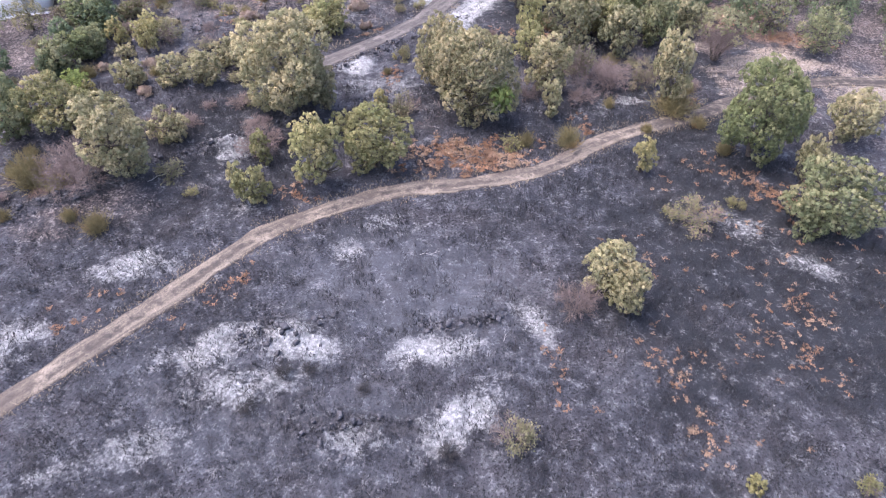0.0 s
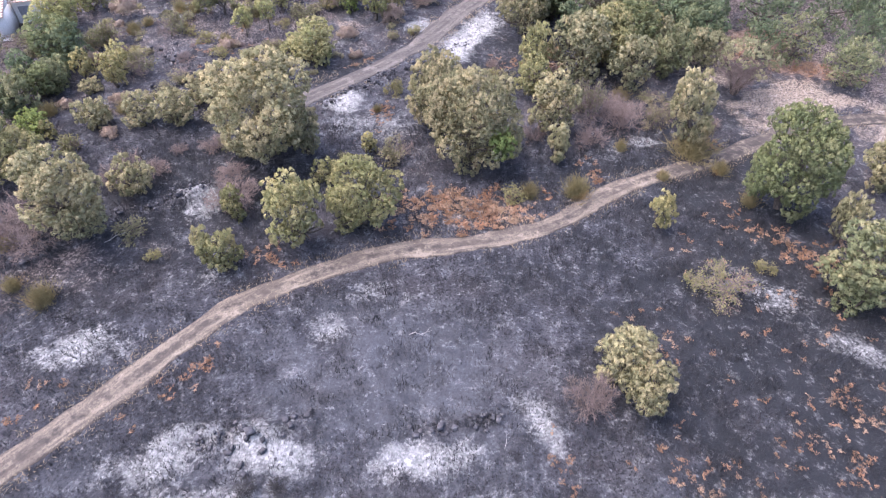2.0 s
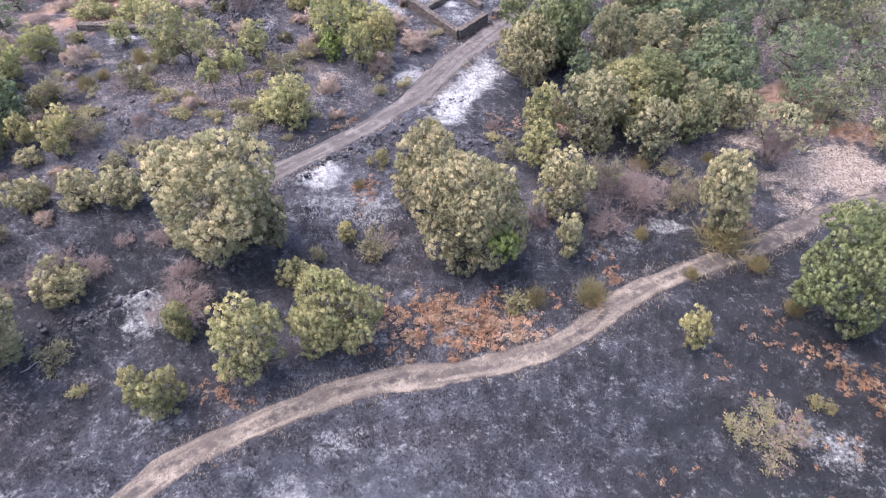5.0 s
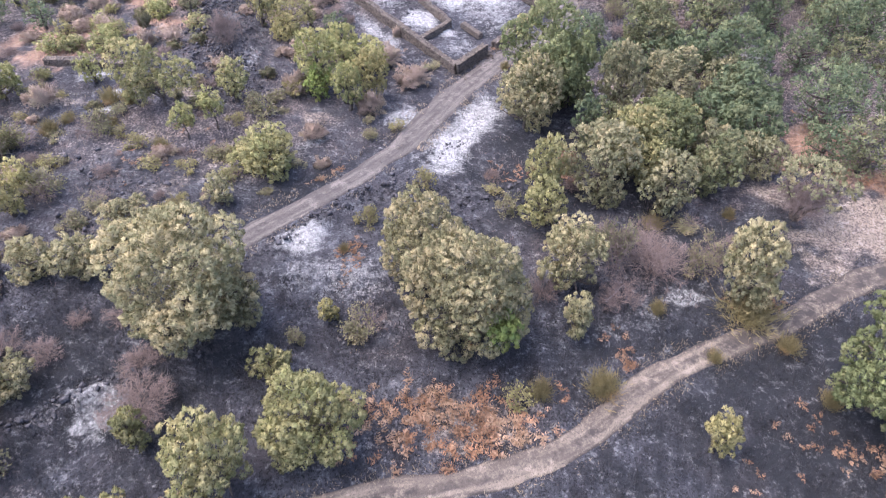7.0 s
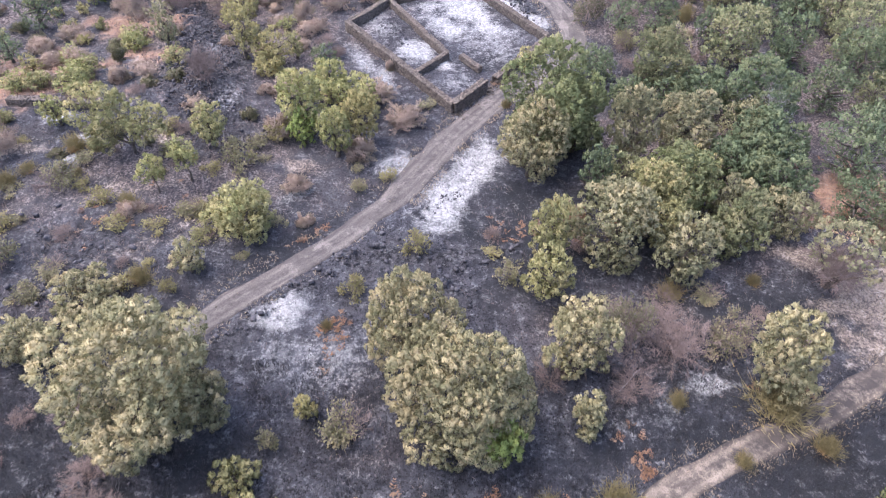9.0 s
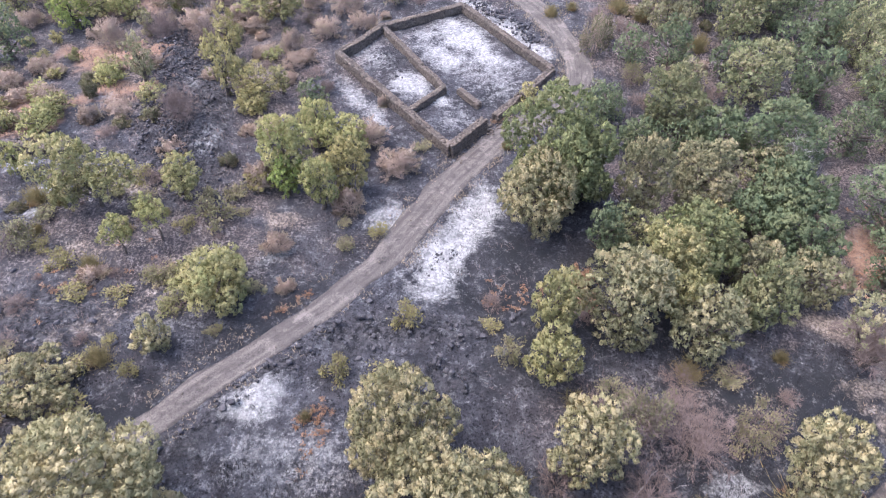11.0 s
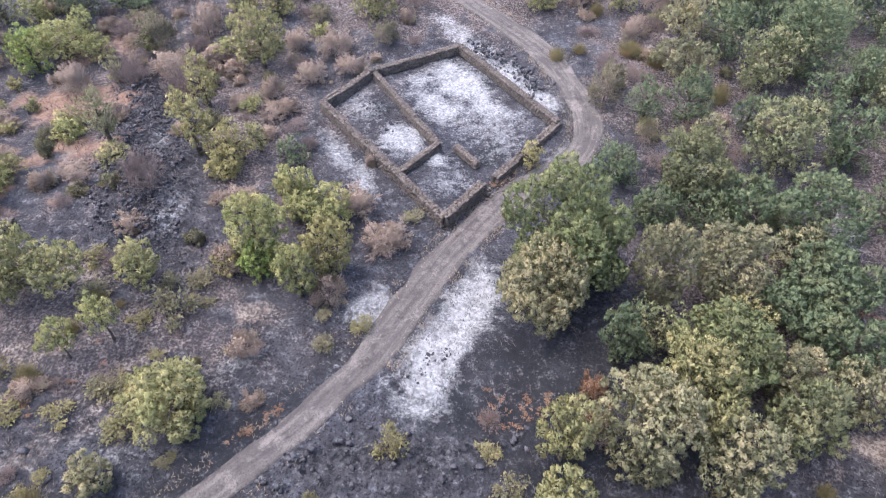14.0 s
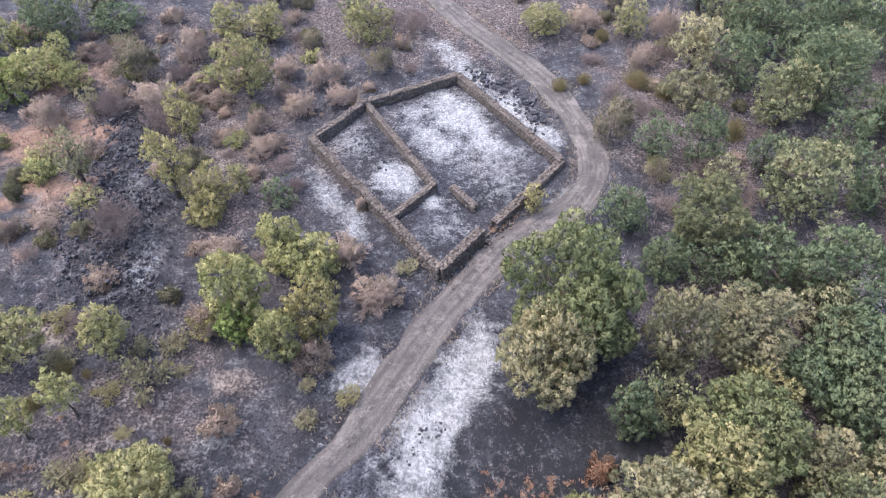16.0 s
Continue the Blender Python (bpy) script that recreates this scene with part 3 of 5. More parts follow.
    axis = unit(s_ - 0.75 * np.sum(u * s_, 1, keepdims=True) * u + rng.normal(size=(n * per, 3)) * 0.38)
    side = unit(np.cross(axis, u) + rng.normal(size=(n * per, 3)) * 0.25) * (length * 0.44)[:, None]
    tip = q + axis * length[:, None] + u * (length * rng.uniform(0.0, 0.5, n * per))[:, None]
    v1, f1 = np.stack([q - side, q + side, tip], 1).reshape(-1, 3), np.arange(3 * n * per).reshape(-1, 3)
    f1, n1 = rounded(v1, f1, unit(u * 1.0 + np.repeat(dirs, per, 0) * 0.25), 0.16)
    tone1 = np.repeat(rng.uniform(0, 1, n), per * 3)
    k = rng.choice(len(inner), int(n * (4.5 if near else 3.0)), p=inner_rad ** 2 / np.sum(inner_rad ** 2))
    dd = unit(rng.normal(size=(len(k), 3)) + [0, 0, 0.1])
    q2 = inner[k] + dd * (inner_rad[k] * rng.uniform(0.5, 0.98, len(k)))[:, None]
    q2[:, 2] = np.maximum(q2[:, 2], 0.05 * h)
    v2, f2 = spikes(q2, dd + rng.normal(size=(len(k), 3)) * 0.8, rng.uniform(0.10, 0.17, len(k)) * coarse, rng, 0.6)
    f2, n2 = rounded(v2, f2, dd)
    v, f = joined([(v1, f1), (v2, f2)])
    v *= [r / np.percentile(np.hypot(v[:, 0], v[:, 1]), 98.5), r / np.percentile(np.hypot(v[:, 0], v[:, 1]), 98.5), h / np.percentile(v[:, 2], 99.5)]
    # inner leaves keep to the darker tones: crown-inside shade put into their colour
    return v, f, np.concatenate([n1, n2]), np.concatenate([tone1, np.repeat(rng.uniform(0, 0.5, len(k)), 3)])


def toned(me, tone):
    """Store the tone of each tuft on its leaves, and the painted shade of inner leaves."""
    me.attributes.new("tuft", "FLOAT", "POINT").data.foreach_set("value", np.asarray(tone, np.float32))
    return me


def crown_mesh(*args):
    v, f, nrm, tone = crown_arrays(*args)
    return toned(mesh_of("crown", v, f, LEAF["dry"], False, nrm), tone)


def trunk_mesh(r, h, seed):
    rng = np.random.default_rng(seed + 77)
    p0, p1, r0, r1 = [], [], [], []
    base = 0.05 + 0.028 * h
    joints = [np.array([0, 0, -0.25])]
    for k in range(1, 5):
        joints.append(np.array([*rng.normal(0, 0.035 * h, 2), h * 0.15 * k]))
    for k in range(4):
        p0.append(joints[k]), p1.append(joints[k + 1]), r0.append(base * (1.2 - 0.2 * k)), r1.append(base * (1.0 - 0.2 * k))
    for k in range(7):
        s = joints[1 + k % 3]
        a = rng.uniform(0, 2 * math.pi)
        e = s + np.array([math.cos(a) * r * 0.45, math.sin(a) * r * 0.45, h * rng.uniform(0.05, 0.14)])
        g = e + np.array([math.cos(a) * r * 0.25, math.sin(a) * r * 0.25, h * rng.uniform(0.03, 0.10)])
        p0 += [s, e]
        p1 += [e, g]
        r0 += [base * 0.5, base * 0.3]
        r1 += [base * 0.3, base * 0.1]
    v, f = rods(np.array(p0), np.array(p1), np.array(r0), np.array(r1), 6)
    return mesh_of("trunk", v, f, BARK, True)


def twig_mesh(r, h, seed, stems=14, fine=1.0):
    """A bare shrub: stems that fork three times, filling a rounded form."""
    rng = np.random.default_rng(seed + 500)
    size = max(r, h / 2)
    pos = np.concatenate([rng.normal(0, 0.10 * r, (stems, 2)), np.full((stems, 1), -0.1)], 1)
    aim = unit(np.concatenate([rng.normal(0, 0.62, (stems, 2)), np.ones((stems, 1))], 1)) * [r / (h / 2) if r < h / 2 else 1, r / (h / 2) if r < h / 2 else 1, 1]
    out = []
    length, thick = 0.46 * h, 0.016 + 0.006 * size
    for level in range(4):
        aim = unit(aim)
        ln = length * rng.uniform(0.7, 1.15, (len(pos), 1))
        end = pos + aim * ln
        over = np.maximum(np.linalg.norm(end[:, :2], axis=1, keepdims=True) / (1.02 * r), 1)
        end[:, :2] /= over
        if level == 3:
            out.append(spikes(pos, end - pos, np.linalg.norm(end - pos, axis=1), rng, 0.027))
            break
        out.append(needles(pos, pos + (end - pos) * 1.25, thick * 0.8))
        kids = int([4, 5, 7 * fine][level])
        f = rng.uniform(0.35, 1.0, (len(pos), kids, 1))
        pos2 = (pos[:, None] + (end - pos)[:, None] * f).reshape(-1, 3)
        aim = (aim[:, None] + rng.normal(0, 0.55, (len(pos), kids, 3))).reshape(-1, 3)
        pos, length, thick = pos2, length * 0.6, max(thick * 0.6, 0.008)
    v, f = joined(out)
    v[:, 2] *= np.minimum(1.0, h / max(v[:, 2].max(), 0.1))
    return v, f, pos


# ---- plants ----
RSTEP, HSTEP = (0.5, 0.8, 1.15, 1.6, 2.2, 3.0, 4.0), (1.0, 1.6, 2.2, 2.9)
stock = {}
serial = [0]


def nearest(v, steps):
    return min(steps, key=lambda s: abs(math.log(v / s)))


def placed(name, x, y, r, h, rs, hs, label, category, group, sink=0.05, grow=1.08):
    serial[0] += 1
    ob = new(name)
    turn = (serial[0] * 137.5) % 360
    ob.matrix_world = pose(x, y, on_ground(x, y) - sink, 0, 0, turn) @ Matrix.Diagonal((grow * r / rs, grow * r / rs, (1 + (grow - 1) * 0.6) * h / hs, 1))
    ob.empty_display_size = 0.3
    return tagged(ob, label, category, group)


OAK_WORDS = {
    "dry": "scorched holm oak with withered tan-olive leaves",
    "drg": "scorched oak, tan leaves with a green heart",
    "oli": "dull olive oak with dense small leaves",
    "mix": "oak with green and browned leaves mixed",
    "grn": "unburnt dark green oak with dense crown",
    "hgr": "broad oak, light green with some dried leaves",
    "gry": "grey-green oak with heat-bleached leaves",
    "ygr": "light green young tree on burnt ground",
    "yel": "yellow-olive bushy tree on charred ground",
    "brt": "fresh bright green bush among burnt scrub",
}


def oak(x, y, r, h, style, thin=1.0):
    rs = nearest(r, RSTEP)
    hs = rs * nearest(h / r, HSTEP)
    near = y < 57 and r > 1.0
    if y > 84:
        thin = min(thin, 0.62)
    key = ("oak", rs, hs, serial[0] % 3, thin, near)
    if key not in stock:
        crown = crown_mesh(rs, hs, len(stock) + 3, thin, near)
        stock[key] = (crown, trunk_mesh(rs, hs, len(stock)))
    big = h > 2.6
    t = placed("oak_tree" if big else "oak_bush", x, y, r, h, rs, hs, OAK_WORDS[style], "tree" if big else "bush", "oaks on the hillside", grow=1.0)
    part("trunk", stock[key][1], t)
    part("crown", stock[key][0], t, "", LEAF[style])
    return t


def stemmed_tree(x, y, r, h, style, clear, heads):
    """A tree whose bare stem shows under one or more separate heads of leaves (dx, dy, dz, radius, height)."""
    t = tagged(new("oak_tree"), "spreading oak with bare dark stem under green-olive crown" if len(heads) > 1 else "slender young tree, light green crown on bare stem", "tree", "oaks on the hillside")
    t.matrix_world = pose(x, y, on_ground(x, y) - 0.05)
    t.empty_display_size = 0.3
    rng = np.random.default_rng(int(100 + x * x))
    fork = np.array([0.1, 0.05, clear * 0.55])
    p0, p1, r0, r1 = [np.array([0, 0, -0.2])], [fork], [0.045 * h * 0.55], [0.032 * h * 0.55]
    for dx, dy, dz, hr, hh in heads:
        mid = np.array([dx * 0.55, dy * 0.55, clear + dz * 0.4 + 0.25 * hh])
        p0 += [fork, mid]
        p1 += [mid, np.array([dx, dy, clear + dz + 0.6 * hh])]
        r0 += [0.024 * h * 0.55, 0.016 * h * 0.55]
        r1 += [0.016 * h * 0.55, 0.008 * h * 0.55]
        for j in range(4):
            a = rng.uniform(0, 6.3)
            p0.append(mid), p1.append(mid + np.array([math.cos(a) * hr * 0.7, math.sin(a) * hr * 0.7, hh * rng.uniform(0.0, 0.3)]))
            r0.append(0.010 * h * 0.55), r1.append(0.004 * h * 0.55)
    part("trunk", mesh_of("trunk", *rods(np.array(p0), np.array(p1), np.array(r0), np.array(r1), 7), BARK, True), t)
    for k, (dx, dy, dz, hr, hh) in enumerate(heads):
        c = part("crown", crown_mesh(hr, hh, int(900 + 7 * k + abs(x) * 3), 0.82), t, "", LEAF[style])
        c.matrix_local = pose(dx, dy, clear + dz)
    return t


def half_burnt_tree(x, y, r, h):
    """A spreading tree burnt bare on one side: dark forking trunk, a dome of twigs, grey-olive leaves over the rest."""
    t = tagged(new("half_burnt_tree"), "spreading half-burnt oak, bare twigs and grey-olive leaves", "tree")
    t.matrix_world = pose(x, y, on_ground(x, y) - 0.05)
    t.empty_display_size = 0.3
    rng = np.random.default_rng(31)
    p0, p1, r0, r1 = [], [], [], []
    for j in range(6):
        a = j * 1.05 + rng.normal(0, 0.2)
        base = np.array([math.cos(a) * 0.12, math.sin(a) * 0.12, -0.15])
        e = np.array([math.cos(a) * r * 0.28, math.sin(a) * r * 0.28, h * rng.uniform(0.26, 0.36)])
        g = e + np.array([math.cos(a + 0.3) * r * 0.3, math.sin(a + 0.3) * r * 0.3, h * rng.uniform(0.15, 0.28)])
        p0 += [base, e]
        p1 += [e, g]
        r0 += [0.17, 0.10]
        r1 += [0.10, 0.04]
    part("trunk", mesh_of("trunk", *rods(np.array(p0), np.array(p1), np.array(r0), np.array(r1), 7), BARK, True), t)
    v, f, _ = twig_mesh(r * 0.92, h * 0.78, 63, 34, 1.0)
    v[:, 2] += h * 0.15
    part("branchwork", mesh_of("branchwork", v, f, TWIG), t)
    v, f, nrm, tone = crown_arrays(r, h * 0.66, 64, 0.9)
    mid = v.reshape(-1, 3, 3).mean(1)
    side = mid[:, 0] * 0.35 + mid[:, 1] * 0.25 + (mid[:, 2] - 0.2 * h) * 1.3 + rng.normal(0, 0.3, len(mid)) + 1.2 * (bumps(mid[:, 0], mid[:, 1] + mid[:, 2], 1.2, 3, 2) - 0.5)
    keep = np.repeat((side > -0.1 * r) & (np.linalg.norm((mid - [0, 0, 0.33 * h]) / [r, r, 0.33 * h], axis=1) > 0.72), 3)
    v, nrm, tone = v[keep], nrm[keep], tone[keep]
    keep_f, _ = rounded(v, np.arange(len(v)).reshape(-1, 3), nrm[::3])
    c = part("foliage", toned(mesh_of("foliage", v, keep_f, LEAF["gry"], False, nrm), tone), t)
    c.matrix_local = pose(0, 0, h * 0.34)
    return t


def sapling(x, y, r, h):
    key = ("sapling", serial[0] % 4)
    if key not in stock:
        v, f, tips = twig_mesh(0.7, 1.6, len(stock), 6, 0.5)
        rng = np.random.default_rng(len(stock))
        q = tips[rng.choice(len(tips), 700)] + rng.normal(0, 0.10, (700, 3))
        lv = spikes(q, q - [0, 0, 0.6] + rng.normal(0, 0.5, (700, 3)), rng.uniform(0.06, 0.115, 700), rng)
        stock[key] = (mesh_of("stems", v, f, TWIG), mesh_of("leaves", *lv, LEAF["yel"]))
    t = placed("oak_sapling", x, y, r, h, 0.7, 1.6, "small scorched oak sapling with sparse leaves", "sapling", "saplings")
    part("branchwork", stock[key][0], t)
    part("foliage", stock[key][1], t, "", LEAF["yel" if serial[0] % 3 else "dry"])
    return t


def burnt_shrub(x, y, r, h, black=False):
    rs = nearest(r, (0.8, 1.3, 2.0))
    key = ("bare", rs, serial[0] % 2)
    if key not in stock:
        v, f, _ = twig_mesh(rs, rs * 1.7, len(stock), int(12 + 8 * rs), 1.2)
        stock[key] = (mesh_of("twigs", v, f, TWIG),)
    t = placed("burnt_shrub", x, y, r, h, rs, rs * 1.7, "charred black leafless shrub" if black else "scorched leafless shrub of purple-brown twigs", "shrub", "burnt shrubs")
    part("branchwork", stock[key][0], t, "", TWIG_BLACK if black else TWIG)
    return t


def half_burnt_shrub(x, y, r, h):
    rs = nearest(r, (0.8, 1.3, 2.0, 3.0))
    key = ("half", rs, serial[0] % 3)
    if key not in stock:
        v, f, tips = twig_mesh(rs, rs * 1.9, len(stock), int(6 + 4 * rs), 1.0)
        rng = np.random.default_rng(len(stock))
        side = unit(rng.normal(size=3) * [1, 1, 0.3] + [0, 0, 0.5])
        score = (tips - [0, 0, rs * 0.9]) @ side / rs + rng.normal(0, 0.25, len(tips))
        tips = tips[score > np.quantile(score, 0.45)]
        n = int(950 * rs)
        q = tips[rng.choice(len(tips), n)] + rng.normal(0, 0.12, (n, 3))
        q[:, 2] = np.maximum(q[:, 2], 0.1)
        lv = spikes(q, unit(q - [0, 0, rs * 0.8]) + rng.normal(0, 0.5, (n, 3)), rng.uniform(0.065, 0.125, n), rng)
        stock[key] = (mesh_of("twigs", v, f, TWIG), mesh_of("leaves", *lv, LEAF["yel"]))
    t = placed("half_burnt_shrub", x, y, r, h, rs, rs * 1.9, "half-burnt shrub, bare twigs and some olive leaves", "shrub", "half-burnt shrubs")
    part("branchwork", stock[key][0], t)
    part("foliage", stock[key][1], t, "", LEAF[("dry", "gry", "oli")[serial[0] % 3]])
    return t


def dry_shrub(x, y, r, h):
    rs = nearest(r, (0.8, 1.3, 2.0))
    key = ("dry", rs, serial[0] % 3)
    if key not in stock:
        v, f, tips = twig_mesh(rs * 0.96, rs * 1.6, len(stock), int(9 + 5 * rs), 0.7)
        rng = np.random.default_rng(len(stock))
        n = int(3000 * rs)
        q = tips[rng.choice(len(tips), n)] + rng.normal(0, 0.07, (n, 3))
        q[:, 2] = np.maximum(q[:, 2], 0.1)
        out = unit(q - [0, 0, rs * 0.5])
        lv, lf = spikes(q, out + [0, 0, 0.5] + rng.normal(0, 0.45, (n, 3)), rng.uniform(0.06, 0.12, n), rng, 0.36)
        lf, nrm = rounded(lv, lf, out)
        stock[key] = (mesh_of("twigs", v, f, TWIG_TAN), mesh_of("leaves", lv, lf, LEAF["tan"], False, nrm))
    t = placed("dry_shrub", x, y, r, h, rs, rs * 1.6, "rounded withered shrub with tan-pink dead leaves", "shrub", "withered shrubs", grow=1.0)
    part("branchwork", stock[key][0], t)
    part("foliage", stock[key][1], t, "", LEAF["tan" if serial[0] % 4 else "gry"])
    return t


def broom_tussock(x, y, r, h):
    key = ("broom", serial[0] % 3)
    if key not in stock:
        rng = np.random.default_rng(len(stock) + 9)
        n = 520
        a, lean = rng.uniform(0, 2 * math.pi, n), np.abs(rng.normal(0, 0.6, n)).clip(0, 1.35)
        d = np.stack([np.cos(a) * np.sin(lean), np.sin(a) * np.sin(lean), np.cos(lean)], 1)
        p0 = np.concatenate([rng.normal(0, 0.2, (n, 2)), np.full((n, 1), -0.05)], 1)
        p1 = p0 + d * rng.uniform(0.5, 1.0, (n, 1))
        k = rng.integers(0, n, 1500)
        q = p0[k] + (p1 - p0)[k] * rng.uniform(0.45, 1.05, (1500, 1)) + rng.normal(0, 0.03, (1500, 3))
        v, f = joined([needles(p0, p1, 0.012), spikes(q, d[k] + rng.normal(0, 0.35, (1500, 3)), rng.uniform(0.1, 0.22, 1500), rng, 0.07)])
        stock[key] = (mesh_of("stems", v, f, BROOM),)
    t = placed("broom_tussock", x, y, r, h, 1.0, 1.1, "olive-brown broom tussock with fine upright stems", "broom bush", "broom tussocks")
    part("branchwork", stock[key][0], t)
    return t


# ---- ground ----
def graded(lo, hi, step, far):
    inner = np.arange(lo, hi + step / 2, step)
    grow = []
    d, s = 0.0, step
    while d < far:
        s *= 1.22
        d += s
        grow.append(d)
    grow = np.array(grow)
    return np.concatenate([lo - grow[::-1], inner, inner[-1] + grow])


def build_ground():
    xs, ys = graded(-46, 46, 0.38, 2500), graded(6, 118, 0.38, 2500)
    gx, gy = np.meshgrid(xs, ys)
    gz = ground_height(gx.ravel(), gy.ravel())
    far = np.maximum(np.abs(gx.ravel()) - 60, 0) + np.maximum(gy.ravel() - 140, 0) + np.maximum(-15 - gy.ravel(), 0)
    gz = gz + 0.02 * np.minimum(far, 600) * (bumps(gx.ravel(), gy.ravel(), 180, 3, 2))
    nx, ny = len(xs), len(ys)
    i = np.arange(nx * ny).reshape(ny, nx)
    f = np.stack([i[:-1, :-1], i[:-1, 1:], i[1:, 1:], i[1:, :-1]], -1).reshape(-1, 4)
    me = mesh_of("ground", np.stack([gx.ravel(), gy.ravel(), gz], 1), f, GROUND, True)
    att = me.color_attributes.new("cover", "FLOAT_COLOR", "POINT")
    c = np.ones((nx * ny, 4), np.float32)
    for k, kind in enumerate(("ash", "soil", "rust")):
        c[:, k] = cover(kind, gx.ravel(), gy.ravel())
    wood = np.clip((np.maximum(np.abs(gx.ravel()) - 46, 0) + np.maximum(gy.ravel() - 118, 0)) / 10, 0, 0.6)
    c[:, 1] = np.maximum(c[:, 1], wood)
    att.data.foreach_set("color", c.ravel())
    lit = me.color_attributes.new("litter", "FLOAT_COLOR", "POINT")
    c[:, 0] = cover("scrub", gx.ravel(), gy.ravel())
    c[:, 1] = cover("rough", gx.ravel(), gy.ravel())
    c[:, 2] = cover("film", gx.ravel(), gy.ravel()) - cover("black", gx.ravel(), gy.ravel())
    lit.data.foreach_set("color", c.ravel())
    return tagged(new("ground", me), "burnt black hillside ground with white ash patches", "ground", kind="structure")


def build_way(name, line, half, mat, label, ruts, seed, slim=0.0, faint=0.0):
    """A ribbon of trodden earth along a line, its sides dipping into the ground."""
    tan = np.gradient(line, axis=0)
    tan /= np.linalg.norm(tan, axis=1, keepdims=True)
    nor = np.stack([-tan[:, 1], tan[:, 0]], 1)
    cols = 13
    s = np.linspace(-1, 1, cols)
    along = np.arange(len(line)) * 0.45
    half = half - slim * np.clip((70 - line[:, 1]) / 6, 0, 1)
    wl = half * (1 + 0.35 * (bumps(along, along * 0 + 3, 2.2, seed, 3) - 0.5) * 2)
    wr = half * (1 + 0.35 * (bumps(along, along * 0 + 9, 2.2, seed + 5, 3) - 0.5) * 2)
    off = np.where(s[None, :] < 0, s[None, :] * wl[:, None], s[None, :] * wr[:, None])
    x, y = line[:, :1] + nor[:, :1] * off, line[:, 1:] + nor[:, 1:] * off
    lump = 0.12 * 0.55 * (bumps(x, y, 5.0, 2, 2) - 0.5)
    rut = np.exp(-((np.abs(s) - 0.52) / 0.2) ** 2)
    z = base_height(x.ravel(), y.ravel()).reshape(x.shape) + lump - 0.045 * rut[None, :] + 0.03 + 0.05 * (bumps(x, y, 0.6, 8, 2) - 0.5)
    z -= 0.22 * np.clip(np.abs(s) - 0.8, 0, 1)[None, :] / 0.2
    i = np.arange(x.size).reshape(x.shape)
    f = np.stack([i[:-1, :-1], i[:-1, 1:], i[1:, 1:], i[1:, :-1]], -1).reshape(-1, 4)
    me = mesh_of(name, np.stack([x.ravel(), y.ravel(), z.ravel()], 1), f, mat, True)
    att = me.color_attributes.new("across", "FLOAT_COLOR", "POINT")
    w = (1 - ruts + ruts * rut) * np.clip((1.02 - np.abs(s)) / 0.25, 0, 1)
    lane = me.attributes.new("lane", "FLOAT_VECTOR", "POINT")
    lv = np.stack([(off * 3.2).ravel(), np.repeat(along * 0.22, cols), np.zeros(x.size)], 1).astype(np.float32)
    lane.data.foreach_set("vector", lv.ravel())
    w = w[None, :] * (1 - faint * np.clip((line[:, :1] - 15) / 6, 0, 1))  # less trodden towards the east
    c = np.repeat(np.broadcast_to(w, x.shape).reshape(-1, 1), 4, 1).astype(np.float32)
    att.data.foreach_set("color", c.ravel())
    return tagged(new(name, me), label, "path", kind="structure")


build_ground()
build_way("footpath", FOOTPATH, 0.98, PATH, "pale tan dirt footpath through the burnt field", 0.55, 21, faint=0.45)
build_way("dirt_track", TRACK, 1.5, ROAD, "grey dirt track curving past the stone enclosure", 0.35, 33, 0.5)


# ---- stones ----


def stones(centres, sizes, turns, rng, rough=1.0):
    """Irregular stones: boxes with knocked corners and swollen faces, in triangles."""
    n = len(centres)
    v = CUBE[None] * (1 + rng.uniform(-0.28 * rough, 0.06 * rough, (n, 8, 3)))
    mids = np.stack([v[:, list(f)].mean(1) * rng.uniform(1.0 - 0.3 * (rough - 1), 1.16, (n, 1)) for f in CUBE_F], 1)
    v = np.concatenate([v, mids], 1) * (np.asarray(sizes) / 2)[:, None, :]
    if rough > 1:  # tumbled
        tip = rng.uniform(-0.6, 0.6, (n, 1))
        v = np.stack([v[..., 0] * np.cos(tip) - v[..., 2] * np.sin(tip), v[..., 1], v[..., 0] * np.sin(tip) + v[..., 2] * np.cos(tip)], -1)
    c, s = np.cos(turns)[:, None], np.sin(turns)[:, None]
    v = np.stack([v[..., 0] * c - v[..., 1] * s, v[..., 0] * s + v[..., 1] * c, v[..., 2]], -1) + np.asarray(centres)[:, None, :]
    f = np.array([(q[k], q[(k + 1) % 4], 8 + i) for i, q in enumerate(CUBE_F) for k in range(4)])
    return v.reshape(-1, 3), (f[None] + 14 * np.arange(n)[:, None, None]).reshape(-1, 3)


coping_kinds = []


